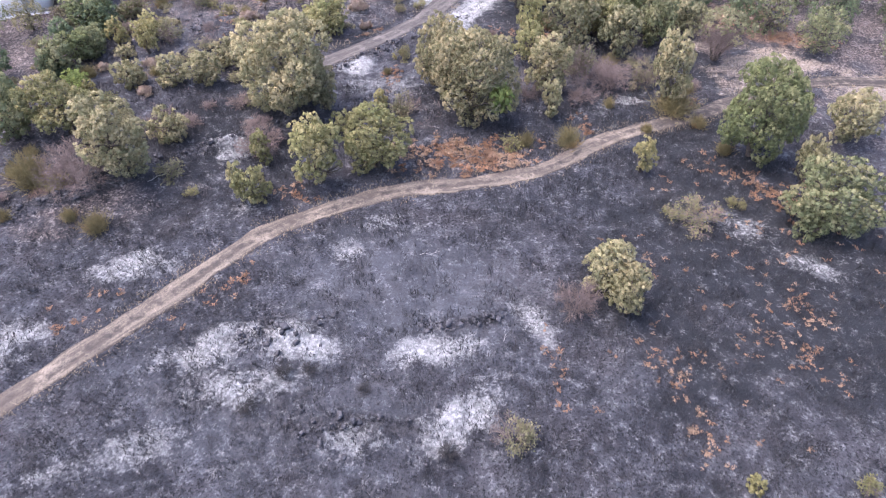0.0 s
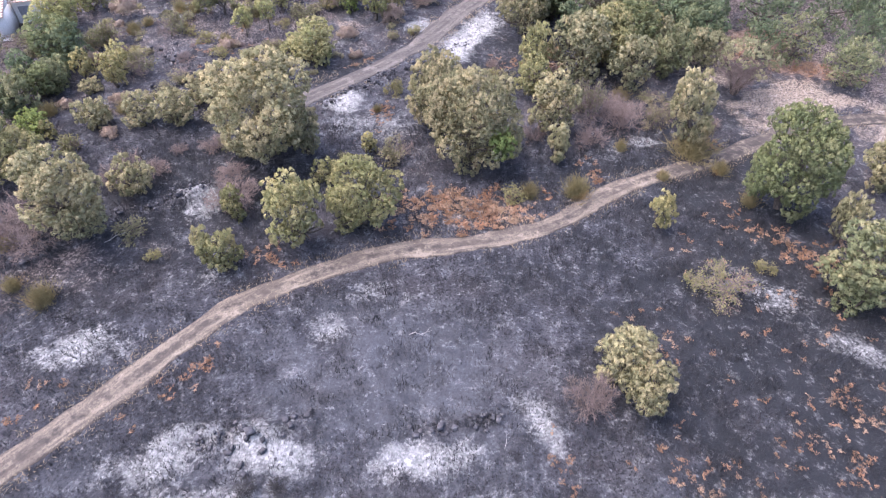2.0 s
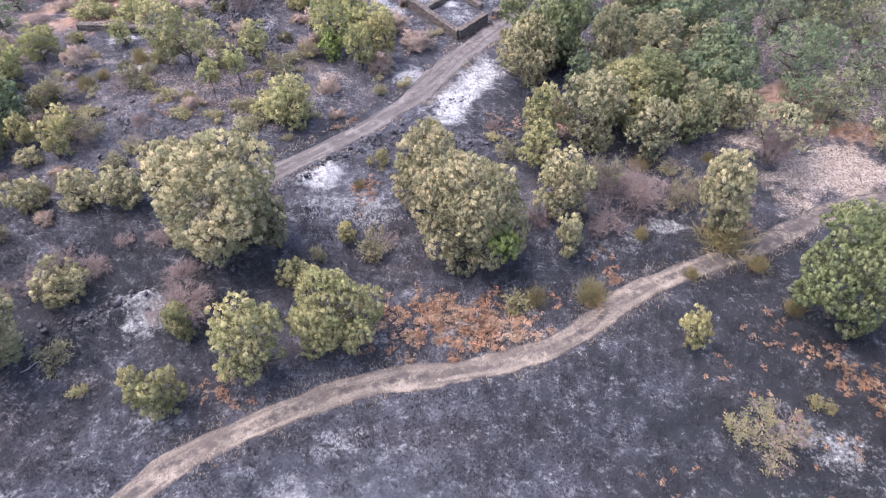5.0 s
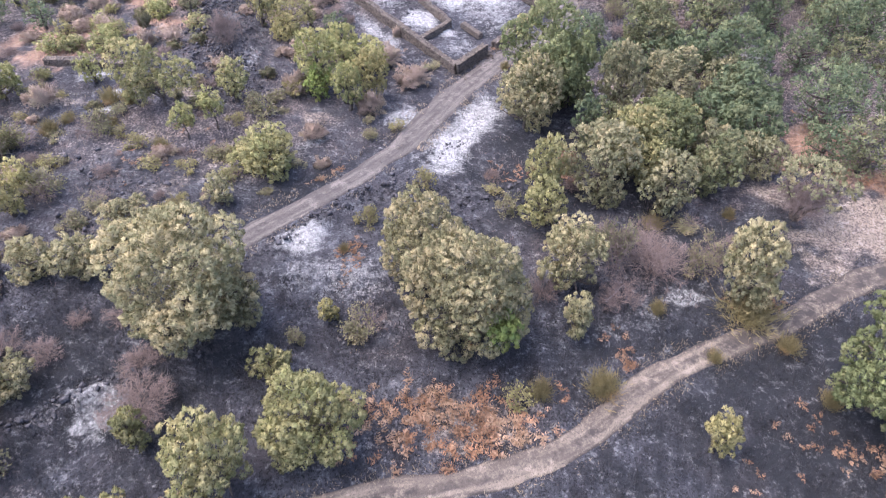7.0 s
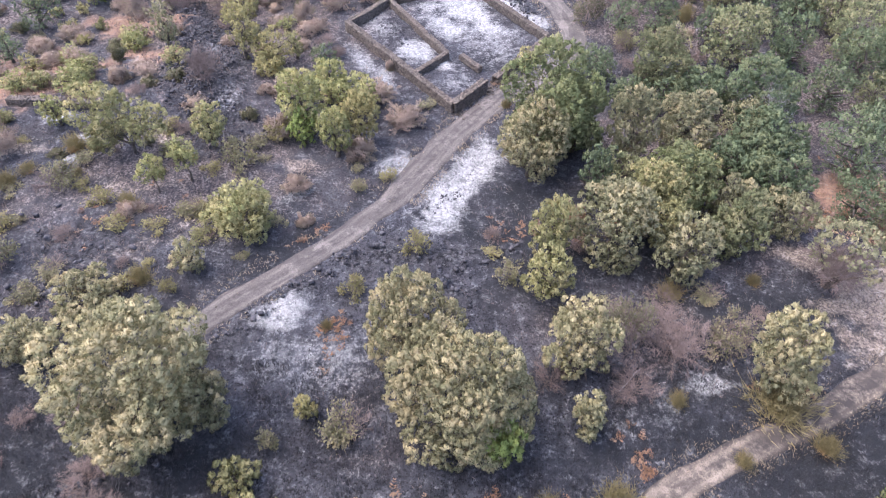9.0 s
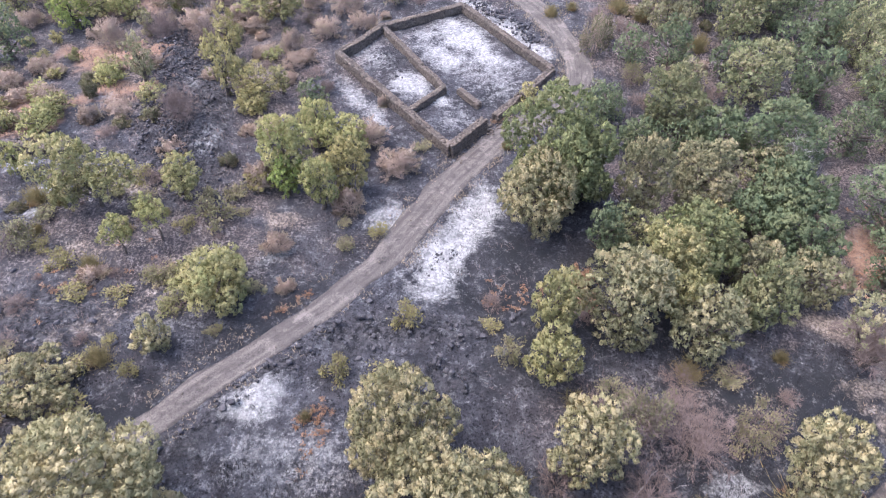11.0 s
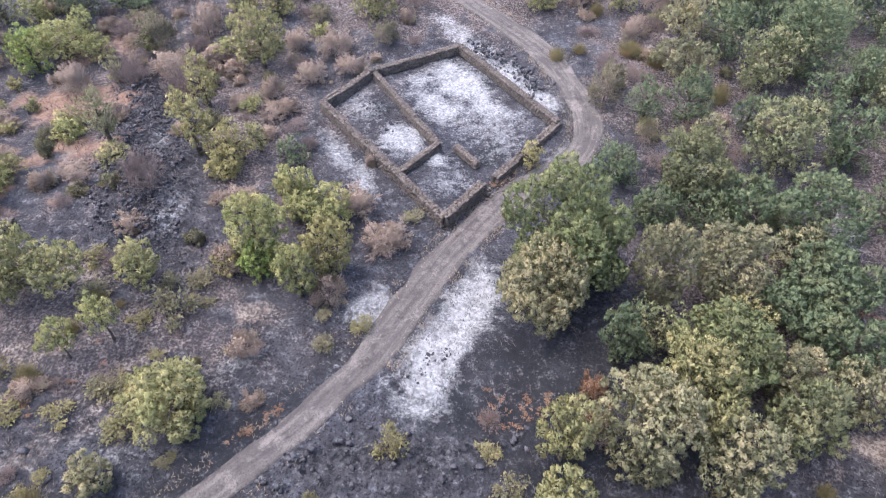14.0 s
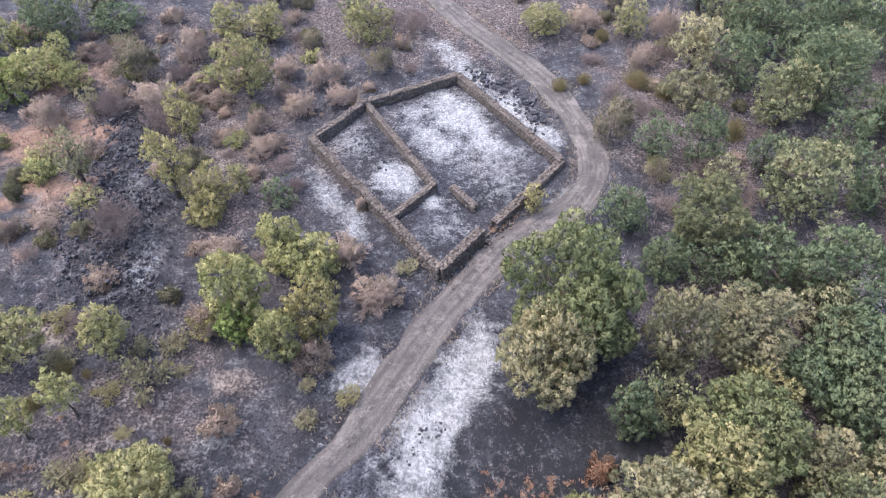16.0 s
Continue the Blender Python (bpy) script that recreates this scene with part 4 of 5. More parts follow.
def stone_wall(name, a, b, height, thick, seed, label, worn=0.25):
    """A dry-stone wall from a to b: a rubble core, faces laid in courses, and loose coping stones along the top."""
    rng = np.random.default_rng(seed)
    a, b = np.array(a, float), np.array(b, float)
    d = b - a
    length = np.hypot(*d)
    d /= length
    nrm = np.array([-d[1], d[0]])
    turn = math.atan2(d[1], d[0])
    wall = tagged(new(name), label, "wall", "enclosure walls", "structure")
    k = max(2, int(length / 0.6))
    s = np.linspace(0, length, k)
    pts = a + np.outer(s, d)
    zb = base_height(pts[:, 0], pts[:, 1])
    top = height * (1 - worn * bumps(s, s * 0 + seed, 2.5, seed, 3))
    ring = []
    for o, level in ((-0.5, 0), (-0.42, 1), (0.42, 1), (0.5, 0)):
        q = pts + nrm * o * thick * 0.8
        ring.append(np.column_stack([q, zb - 0.3 if level == 0 else zb + top - 0.13]))
    v = np.stack(ring, 1).reshape(-1, 3)
    f = [(4 * i + j, 4 * i + (j + 1) % 4, 4 * i + 4 + (j + 1) % 4, 4 * i + 4 + j) for i in range(k - 1) for j in range(4)]
    f += [(0, 1, 2, 3), tuple(4 * (k - 1) + j for j in (3, 2, 1, 0))]
    part("core", mesh_of("core", v, f, STONE), wall)
    cs, ss, ts = [], [], []
    z = 0.0
    while z < height:
        ch = rng.uniform(0.12, 0.19)
        for side in (-1, 1):
            u = -0.1
            while u < length:
                w = rng.uniform(0.16, 0.38)
                um = min(u + w / 2, length)
                lim = np.interp(um, s, top)
                if z + ch * 0.4 < lim:
                    q = a + d * um + nrm * side * (thick / 2 - 0.06 - 0.05 * z / height + rng.normal(0, 0.02))
                    cs.append((q[0], q[1], np.interp(um, s, zb) + z + ch / 2 - 0.05)), ss.append((w * 1.02, 0.26, ch * 1.08)), ts.append(turn + rng.normal(0, 0.06))
                u += w
        z += ch
    for u in np.arange(0, length, 0.09):
        q = a + d * u + nrm * rng.uniform(-0.3, 0.3) * thick
        cs.append((q[0], q[1], np.interp(u, s, zb) + np.interp(u, s, top) - 0.12 + rng.normal(0, 0.03))), ss.append((*rng.uniform(0.14, 0.32, 2), 0.15)), ts.append(rng.uniform(0, 6))
    part("face_stones", mesh_of("face_stones", *stones(cs, ss, np.array(ts), rng, 1.35), STONE), wall)
    if not coping_kinds:
        r2 = np.random.default_rng(4)
        for j in range(6):
            coping_kinds.append(mesh_of("stone", *stones([(0, 0, 0)], [(r2.uniform(0.16, 0.34), r2.uniform(0.14, 0.28), r2.uniform(0.09, 0.15))], np.zeros(1), r2, 1.7), STONE))
    u = 0.15
    while u < length:
        q = a + d * u + nrm * rng.uniform(-0.36, 0.36) * thick
        st = part("stone", coping_kinds[rng.integers(6)], wall)
        st.matrix_local = pose(q[0], q[1], np.interp(u, s, zb) + np.interp(u, s, top) - 0.10, rng.normal(0, 6), rng.normal(0, 6), rng.uniform(0, 360))
        u += rng.uniform(0.28, 0.5)
    return wall


def rubble(name, line, spread, count, seed, label, size=(0.12, 0.42), mat=None):
    """A loose bank of stones along a line."""
    rng = np.random.default_rng(seed)
    ln = smooth_line(line, 0.3)
    q = ln[rng.integers(len(ln), size=count)] + rng.normal(0, spread, (count, 2))
    sz = (size[0] + (size[1] - size[0]) * rng.uniform(0, 1, (count, 1)) ** 2.2) * rng.uniform(0.6, 1.3, (count, 3)) * [1, 1, 0.8]
    dist = line_distance(q[:, 0], q[:, 1], ln)
    z = ground_height(q[:, 0], q[:, 1]) + sz[:, 2] * 0.08 + np.clip(1 - dist / (spread * 1.6), 0, 1) * rng.uniform(0, 1, count) * spread * 0.45
    v, f = stones(np.column_stack([q, z]), sz, rng.uniform(0, 6.3, count), rng, 1.9)
    return tagged(new(name, mesh_of(name, v, f, mat or ROCK)), label, "stones", kind="stuff")


S, W, N, E, J = (3.2, 79.5), (-7.5, 93.5), (4.8, 102.6), (13.0, 91.0), (-3.5, 99.0)
ENTRY_A, ENTRY_B = (6.2, 83.4), (7.3, 84.6)
stone_wall("wall_southwest", S, W, 1.2, 0.62, 1, "smoke-stained dry-stone enclosure wall beside withered bushes")
stone_wall("wall_northwest", W, J, 1.1, 0.6, 2, "smoke-stained dry-stone wall at the enclosure's corner")
stone_wall("wall_north", J, N, 1.0, 0.6, 3, "low dry-stone rear wall of the enclosure")
stone_wall("wall_northeast", N, E, 1.0, 0.6, 4, "dry-stone wall between ash and the curving track")
stone_wall("wall_southeast", S, ENTRY_A, 1.2, 0.7, 5, "thick pale dry-stone wall beside the track", 0.1)
stone_wall("wall_east", ENTRY_B, E, 0.85, 0.65, 6, "low half-collapsed dry-stone wall beside the track", 0.45)
stone_wall("wall_inner_long", J, (2.7, 88.6), 0.95, 0.5, 7, "inner dry-stone partition wall across white ash", 0.35)
stone_wall("wall_inner_cross", (2.7, 88.6), (-0.5, 84.8), 0.85, 0.5, 8, "short inner dry-stone partition wall")
stone_wall("wall_terrace", (-34.5, 77.4), (-26.6, 76.9), 0.8, 0.6, 10, "low dark terrace wall below reddish soil", 0.4)
stone_wall("wall_inner_stub", (4.2, 88.6), (5.9, 86.4), 0.7, 0.5, 9, "crumbled stub of an inner stone wall", 0.5)

rubble("track_gravel", [tuple(q) for q in TRACK[4:150:6]], 0.95, 420, 25, "loose gravel and clods on the dirt track", (0.03, 0.12), STONE)
rubble("track_stones", [(-13.5, 50.3), (-10.5, 54), (-7, 57.6), (-4.5, 60)], 0.6, 110, 11, "dark charred stones banked beside the dirt track")
rubble("track_stones", [(-4.5, 60.2), (-2.0, 61), (0, 60.4), (4, 61.2), (6.5, 61)], 1.1, 100, 12, "dark charred stones strewn over burnt ground")
rubble("lava_rubble", [(-24, 97), (-22.6, 92), (-21.2, 87), (-19.8, 81), (-18, 77), (-15.5, 74)], 2.1, 2600, 13, "long bank of charred black rubble", (0.05, 0.30))
rubble("fallen_stones", [(6.2, 104.4), (8.4, 101.5), (10.6, 98.6), (12, 96)], 0.8, 200, 14, "grey fallen stones lying in white ash", (0.1, 0.42))
rubble("fallen_stones", [(-3.6, 95.5), (-2.2, 93.6), (-1.2, 91.5)], 0.9, 90, 15, "heap of burnt stones inside the enclosure", (0.1, 0.3))
rubble("bank_stones", [(-19, 42), (-22, 40), (-26, 37), (-30, 34)], 0.5, 90, 16, "dark line of charred bank stones")
rubble("bank_stones", [(-12.5, 46), (-17, 43.5), (-20, 41)], 0.5, 50, 17, "dark line of charred bank stones")
rubble("enclosure_stones", [(3, 79), (5, 81.5), (8.5, 85.2)], 0.5, 160, 18, "small fallen stones at the wall's foot", (0.1, 0.3), STONE)
rubble("bank_stones", [(-1, 53), (1, 56), (3, 58)], 1.5, 90, 19, "dark charred stones strewn over burnt ground", (0.15, 0.45))
rubble("field_stones", [(-12, 22.8), (-9, 22.3), (-6.8, 23)], 0.7, 50, 20, "black charred clods beside white ash", (0.15, 0.45))
rubble("field_stones", [(-1.5, 22.9), (1, 23.2), (3.5, 24)], 0.4, 40, 21, "black charred clods beside white ash", (0.15, 0.4))
rubble("field_stones", [(-8, 16.2), (-4, 16.4), (-2, 16)], 0.8, 50, 22, "black charred clods beside white ash", (0.15, 0.4))
rubble("ash_stones", [(0.6, 65.6), (2.4, 67.4), (4.6, 68.6)], 0.35, 40, 23, "black stones along the white ash", (0.07, 0.26))
rubble("slope_stones", [(-24, 60), (-20, 57), (-27, 63)], 2.6, 60, 24, "dark charred stones strewn over burnt ground", (0.15, 0.5))


# ---- house ----
def box(name, size, at, mat, parent, label=""):
    bm = bmesh.new()
    bmesh.ops.create_cube(bm, size=1, matrix=Matrix.Translation(at) @ Matrix.Diagonal((*size, 1)))
    bmesh.ops.bevel(bm, geom=list(bm.edges), offset=min(size) * 0.08, segments=1, affect="EDGES")
    me = bpy.data.meshes.new(name)
    bm.to_mesh(me)
    bm.free()
    me.materials.append(mat)
    return part(name, me, parent, label)


def build_house():
    """A white one-storey house; local x runs along its front, y goes back."""
    h = tagged(new("house"), "white plastered one-storey house with pink tiled roof", "house")
    h.matrix_world = pose(-41.6, 66.0, on_ground(-41.5, 66.5) - 0.2, 0, 0, 14)
    wall = part("wall", mesh_of("wall", [(-9, 0, 0), (0, 0, 0), (0, 0, 2.5), (-9, 0, 2.5), (-9, 7, 0), (0, 7, 0), (0, 7, 2.5), (-9, 7, 2.5)],
                                [(0, 1, 2, 3), (1, 5, 6, 2), (5, 4, 7, 6), (4, 0, 3, 7), (3, 2, 6, 7), (0, 4, 5, 1)], PLASTER), h)
    box("annex_wall", (2.4, 3.4, 2.5), (1.2, 4.9, 1.25), PLASTER, h)
    box("plinth", (9.2, 0.5, 0.35), (-4.5, -0.25, 0.17), PLASTER, h)
    for x in (-1.7, -5.2):
        w = box("window", (1.0, 0.10, 1.2), (x, -0.02, 1.4), SHUTTER, h, "grey shuttered window")
        for dx in (-0.27, 0.27):
            box("shutter", (0.42, 0.05, 1.08), (x + dx, -0.08, 1.4), SHUTTER, w)
    box("window", (1.0, 0.10, 1.3), (1.1, 3.18, 1.3), SHUTTER, h, "dark grey window of the annex")
    rng = np.random.default_rng(5)
    deck = [(x, y, z) for x in (-9.4, 0.25) for y, z in ((-0.45, 2.52), (3.5, 3.93), (7.45, 2.52), (-0.45, 2.62), (3.5, 4.03), (7.45, 2.62))]
    part("roof_deck", mesh_of("roof_deck", deck, [(3, 9, 10, 4), (4, 10, 11, 5), (0, 1, 7, 6), (1, 2, 8, 7), (0, 3, 4, 1), (1, 4, 5, 2), (6, 7, 10, 9), (7, 8, 11, 10), (0, 6, 9, 3), (2, 5, 11, 8)], TILE), h)
    for sgn in (-1, 1):
        cs, ss = [], []
        for i in range(34):
            for j in range(13):
                t = j / 12
                y = 3.5 + sgn * (3.9 * (1 - t))
                cs.append((-9.25 + i * 0.285, y, 2.66 + 1.40 * t + (i % 2) * 0.02 + rng.normal(0, 0.008))), ss.append((0.27, 0.42, 0.10))
        part("roof", mesh_of("roof", *stones(cs, ss, np.zeros(len(cs)), rng), TILE), h, "pink clay tile slope")
    gable = [(x, y, z) for x in (-9, -8.8, -0.2, 0) for y, z in ((0, 2.5), (7, 2.5), (3.5, 3.8))]
    for k in (0, 6):
        g = gable[k:k + 6]
        part("gable", mesh_of("gable", g + g[:1], [(0, 1, 2, 2), (3, 5, 4, 4), (0, 3, 4, 1), (1, 4, 5, 2), (2, 5, 3, 0)], PLASTER), h)
    cs, ss = [], []
    for i in range(11):
        for j in range(10):
            cs.append((-0.15 + i * 0.285, 2.9 + j * 0.42, 2.58 + j * 0.14 + (i % 2) * 0.02)), ss.append((0.27, 0.48, 0.10))
    part("annex_roof", mesh_of("annex_roof", *stones(cs, ss, np.zeros(len(cs)), rng), TILE), h, "pink clay tile slope")
    return h


build_house()

# ---- trees and shrubs ----
# open field and its edges
oak(10.5, 26.7, 1.91, 4.1, "dry")
oak(11.4, 24.3, 1.40, 4.3, "dry")
burnt_shrub(8.3, 24.7, 1.46, 3.4)
oak(16.2, 40.0, 1.08, 3.2, "yel")
half_burnt_shrub(18.6, 33.4, 2.00, 1.8)
half_burnt_shrub(3.4, 15.3, 1.12, 2.6)
oak(15.0, 12.7, 0.49, 1.5, "yel")
half_burnt_shrub(20.8, 12.6, 0.55, 1.3)
oak(26.2, 42.5, 3.63, 8.5, "hgr")
oak(28.9, 38.8, 1.20, 4.8, "dry")
oak(27.9, 33.1, 3.27, 6.2, "mix")
oak(35.5, 45.0, 2.34, 4.8, "dry")
burnt_shrub(-27.1, 37.0, 2.68, 4.7)
broom_tussock(-30.8, 37.3, 1.88, 2.8)
burnt_shrub(-14.6, 41.9, 1.93, 2.3)
# thicket by the house
oak(-30.8, 43.9, 2.61, 5.5, "oli")
oak(-32.4, 50.2, 1.57, 2.0, "brt")
oak(-35.3, 52.6, 1.37, 2.5, "grn")
oak(-33.9, 60.9, 2.19, 3.9, "grn")
oak(-35.6, 56.8, 1.33, 3.7, "grn")
oak(-33.7, 57.8, 1.54, 2.6, "mix")
oak(-31.4, 58.5, 1.03, 3.1, "yel")
oak(-28.2, 59.2, 1.17, 3.3, "yel")
oak(-27.9, 51.2, 1.46, 2.7, "dry")
oak(-24.2, 51.4, 1.5, 3.0, "dry")
oak(-21.4, 51.5, 1.84, 3.5, "dry")
oak(-23.7, 37.6, 2.62, 6.8, "dry")
oak(-21.9, 42.8, 1.69, 2.9, "dry")
broom_tussock(-28.4, 36.2, 1.15, 1.7)
half_burnt_shrub(-40.1, 64.7, 1.39, 1.6)
# beside the footpath
oak(-9.3, 37.5, 2.04, 5.6, "oli")
oak(-5.0, 39.8, 2.74, 5.5, "drg")
oak(-8.0, 44.2, 1.31, 2.0, "oli")
oak(-13.8, 35.2, 1.50, 3.7, "oli")
oak(-14.0, 39.8, 0.92, 3.2, "oli")
sapling(-20.8, 38.1, 0.92, 2.2)
sapling(-18.7, 35.8, 0.52, 1.2)
oak(-5.2, 48.2, 0.67, 2.0, "yel")
half_burnt_shrub(-3.0, 47.3, 1.29, 3.0)
broom_tussock(7.2, 43.1, 0.97, 1.5)
sapling(5.9, 43.0, 0.87, 1.8)
broom_tussock(10.8, 43.5, 1.37, 2.1)
broom_tussock(18.2, 46.0, 0.68, 1.0)
broom_tussock(23.0, 46.8, 0.95, 1.4)
broom_tussock(24.1, 43.0, 0.93, 1.4)
sapling(22.8, 35.5, 0.35, 1.0)
sapling(22.2, 35.8, 0.49, 1.1)
oak(-33.2, 56.4, 1.48, 3.2, "mix")
oak(-30.1, 56.2, 1.04, 1.4, "dry")
half_burnt_shrub(-31.6, 64.9, 1.53, 2.9)
half_burnt_shrub(-25.7, 66.3, 1.42, 3.3)
oak(-30.9, 49.4, 0.62, 1.9, "yel")
half_burnt_shrub(-28.6, 47.8, 0.91, 2.1)
half_burnt_shrub(-26.4, 58.7, 1.41, 3.2)
oak(-37.1, 67.9, 2.2, 4.2, "ygr")
oak(-35.1, 61.7, 2.3, 4.4, "hgr")
oak(-35.5, 71.5, 1.9, 3.4, "ygr")
oak(-34.3, 55.8, 1.7, 3.4, "hgr")
dry_shrub(-31.4, 70.1, 1.5, 3.0)
dry_shrub(-32.2, 64.2, 1.5, 2.6)
oak(-28.1, 57.0, 1.2, 3.6, "yel")
oak(-29.0, 74.3, 1.2, 3.0, "ygr", 0.8)
dry_shrub(-4.3, 72.0, 1.5, 2.8)
oak(-9.0, 73.4, 1.4, 3.4, "brt")
dry_shrub(-11.1, 74.3, 1.5, 3.0)
# between footpath and track
oak(-13.0, 47.5, 4.37, 8.6, "dry")
oak(-10.1, 47.8, 1.49, 4.4, "dry")
oak(3.2, 47.0, 3.62, 8.2, "dry")
oak(0.5, 52.1, 2.84, 6.5, "dry")
oak(9.9, 51.7, 2.12, 5.5, "dry")
oak(9.8, 47.5, 1.05, 3.9, "dry")
burnt_shrub(8.4, 50.8, 1.07, 2.5)
half_burnt_shrub(13.5, 53.3, 1.96, 5.6)
burnt_shrub(16.1, 53.1, 2.26, 3.4)
half_burnt_shrub(19.5, 54.1, 1.76, 3.7)
oak(20.8, 50.2, 2.00, 7.2, "dry")
broom_tussock(21.5, 49.5, 2.49, 2.2)
half_burnt_tree(28.4, 59.0, 2.79, 5.4)
oak(-11.2, 62.5, 2.27, 4.3, "drg")
stemmed_tree(-21.7, 70.6, 3.2, 6.6, "oli", 1.5, ((-1.4, 0.2, 0.4, 2.25, 4.2), (1.7, 0.0, 0.1, 1.75, 3.0), (-1.6, -0.6, -0.9, 1.4, 2.6)))
sapling(-3.6, 58.2, 0.41, 1.2)
sapling(0.4, 61.0, 0.84, 2.5)
sapling(-7.2, 46.4, 0.58, 1.7)
broom_tussock(15.5, 49.5, 0.71, 1.1)
# slope above the track
stemmed_tree(-18.6, 66.2, 1.2, 3.4, "ygr", 1.0, ((0, 0, 0, 1.2, 2.4),))
stemmed_tree(-16.6, 67.6, 1.3, 3.9, "ygr", 1.2, ((0, 0, 0, 1.25, 2.7),))
oak(-15.7, 71.6, 1.44, 4.0, "oli")
sapling(-13.5, 69.7, 1.07, 3.2)
oak(-14.2, 58.7, 1.18, 2.7, "dry")
sapling(-15.2, 56.6, 0.53, 1.6)
oak(-19.5, 55.6, 2.57, 2.3, "dry")
sapling(-22.3, 65.1, 0.90, 1.6)
sapling(5.4, 60.8, 0.68, 0.9)
sapling(6.5, 58.8, 0.74, 2.2)
broom_tussock(-5.0, 54.4, 0.51, 0.8)
sapling(-17.8, 62.5, 0.78, 1.0)
oak(-23.9, 87.4, 1.37, 4.8, "gry", 0.8)
# oak stand
oak(19.6, 66.4, 3.2, 6.1, "hgr")
oak(13.8, 61.3, 2.9, 6.7, "gry")
oak(18.4, 59.8, 2.35, 4.9, "gry")
oak(22.7, 62.2, 2.22, 5.6, "mix")
oak(9.5, 60.9, 1.66, 5.7, "oli")
oak(9.1, 57.7, 1.87, 4.1, "oli")
oak(21.8, 72.7, 2.59, 6.6, "gry")
oak(21.4, 68.7, 2.45, 3.5, "oli")
oak(26.9, 64.0, 2.19, 3.7, "gry")
oak(-9.1, 74.8, 2.08, 6.0, "ygr")
oak(17.1, 72.1, 2.17, 7.6, "gry")
oak(17.0, 63.4, 2.9, 6.2, "oli")
oak(23.2, 65.2, 2.0, 4.6, "gry")
broom_tussock(10.2, 55.7, 1.03, 0.9)
broom_tussock(17.3, 57.9, 1.24, 1.1)
sapling(-0.7, 57.5, 0.98, 0.9)
sapling(-1.9, 69.3, 0.7, 1.1)
sapling(-4.1, 67.8, 0.7, 1.2)
sapling(-3.6, 57.2, 0.73, 2.2)
# round the stone enclosure and the wood
oak(-7.6, 80.7, 1.66, 3.8, "ygr")
oak(-6.0, 79.0, 2.52, 3.3, "ygr")
dry_shrub(-3.4, 81.0, 2.04, 2.6)
oak(-6.3, 71.8, 1.40, 4.8, "ygr")
oak(-4.5, 74.3, 1.97, 4.4, "yel")
dry_shrub(-1.1, 77.2, 2.28, 2.8)
oak(-16.4, 86.2, 1.86, 6.1, "yel")
oak(-17.8, 93.9, 1.48, 5.6, "yel")
oak(-13.7, 85.7, 1.89, 3.9, "yel")
oak(-11.9, 87.2, 1.12, 3.0, "oli")
oak(-13.7, 83.8, 1.57, 2.4, "yel")
oak(-14.2, 100.7, 2.57, 6.3, "oli")
dry_shrub(-12.3, 95.6, 1.36, 3.1)
oak(-9.0, 86.3, 1.74, 2.0, "grn")
dry_shrub(-11.4, 89.4, 1.00, 1.2)
burnt_shrub(-8.0, 87.7, 0.87, 2.0)
dry_shrub(-7.4, 103.0, 2.16, 3.5)
dry_shrub(-9.1, 98.4, 2.03, 3.3)
dry_shrub(-5.5, 99.6, 1.81, 2.8)
dry_shrub(-2.6, 104.7, 1.65, 3.2)
oak(-3.8, 109.0, 2.51, 4.7, "oli")
dry_shrub(-0.5, 107.8, 0.96, 2.2)
dry_shrub(-30.1, 95.6, 1.82, 4.2)
dry_shrub(-24.9, 103.5, 2.72, 5.8)
dry_shrub(-21.0, 107.1, 2.39, 4.6)
oak(-17.8, 110.6, 2.15, 3.6, "oli")
oak(-13.9, 109.3, 2.06, 4.1, "oli")
oak(-29.9, 101.3, 1.46, 2.9, "ygr")
oak(-29.6, 111.5, 2.93, 2.8, "grn")
oak(-34.7, 109.0, 2.63, 4.9, "grn")
oak(-38.0, 107.0, 1.72, 3.6, "ygr")
oak(-33.4, 102.0, 3.16, 4.0, "ygr")
oak(-35.1, 99.2, 2.05, 4.6, "brt")
burnt_shrub(-25.4, 97.4, 1.83, 3.5)
dry_shrub(-21.9, 98.7, 2.41, 3.8)
dry_shrub(-28.0, 85.5, 0.94, 2.2)
dry_shrub(-24.7, 82.7, 1.75, 1.6)
dry_shrub(-26.6, 81.4, 1.00, 2.2)
oak(-27.1, 97.4, 1.06, 2.9, "dry")
oak(-25.5, 102.9, 1.05, 2.5, "ygr")
burnt_shrub(-20.1, 95.5, 1.91, 3.4)
dry_shrub(-11.4, 104.1, 1.86, 2.8)
oak(-32.8, 105.2, 1.52, 3.3, "ygr")
sapling(-14.5, 72.1, 0.64, 1.4)
oak(-12.0, 63.8, 2.67, 2.4, "oli")
dry_shrub(-8.7, 67.2, 1.27, 1.9)
sapling(-12.8, 72.6, 0.93, 1.4)
burnt_shrub(-19.0, 81.2, 1.80, 4.1)
burnt_shrub(-8.3, 79.9, 1.55, 1.4)
oak(-11.1, 74.0, 1.39, 1.6, "yel")
oak(9.1, 70.7, 2.99, 7.0, "dry")
oak(13.1, 73.9, 2.77, 6.5, "hgr")
oak(10.9, 74.4, 4.13, 9.6, "hgr")
oak(14.0, 67.7, 1.64, 5.1, "grn")
oak(16.6, 84.4, 2.17, 3.8, "grn")
oak(22.1, 82.5, 2.87, 6.0, "mix")
oak(29.4, 85.2, 3.28, 6.4, "mix")
oak(27.9, 71.9, 3.34, 5.3, "grn")
oak(29.3, 77.0, 3.12, 6.7, "grn")
oak(25.3, 79.3, 3.20, 4.0, "grn")
oak(18.6, 79.9, 1.91, 3.1, "grn")
oak(25.2, 70.0, 2.45, 4.3, "grn")
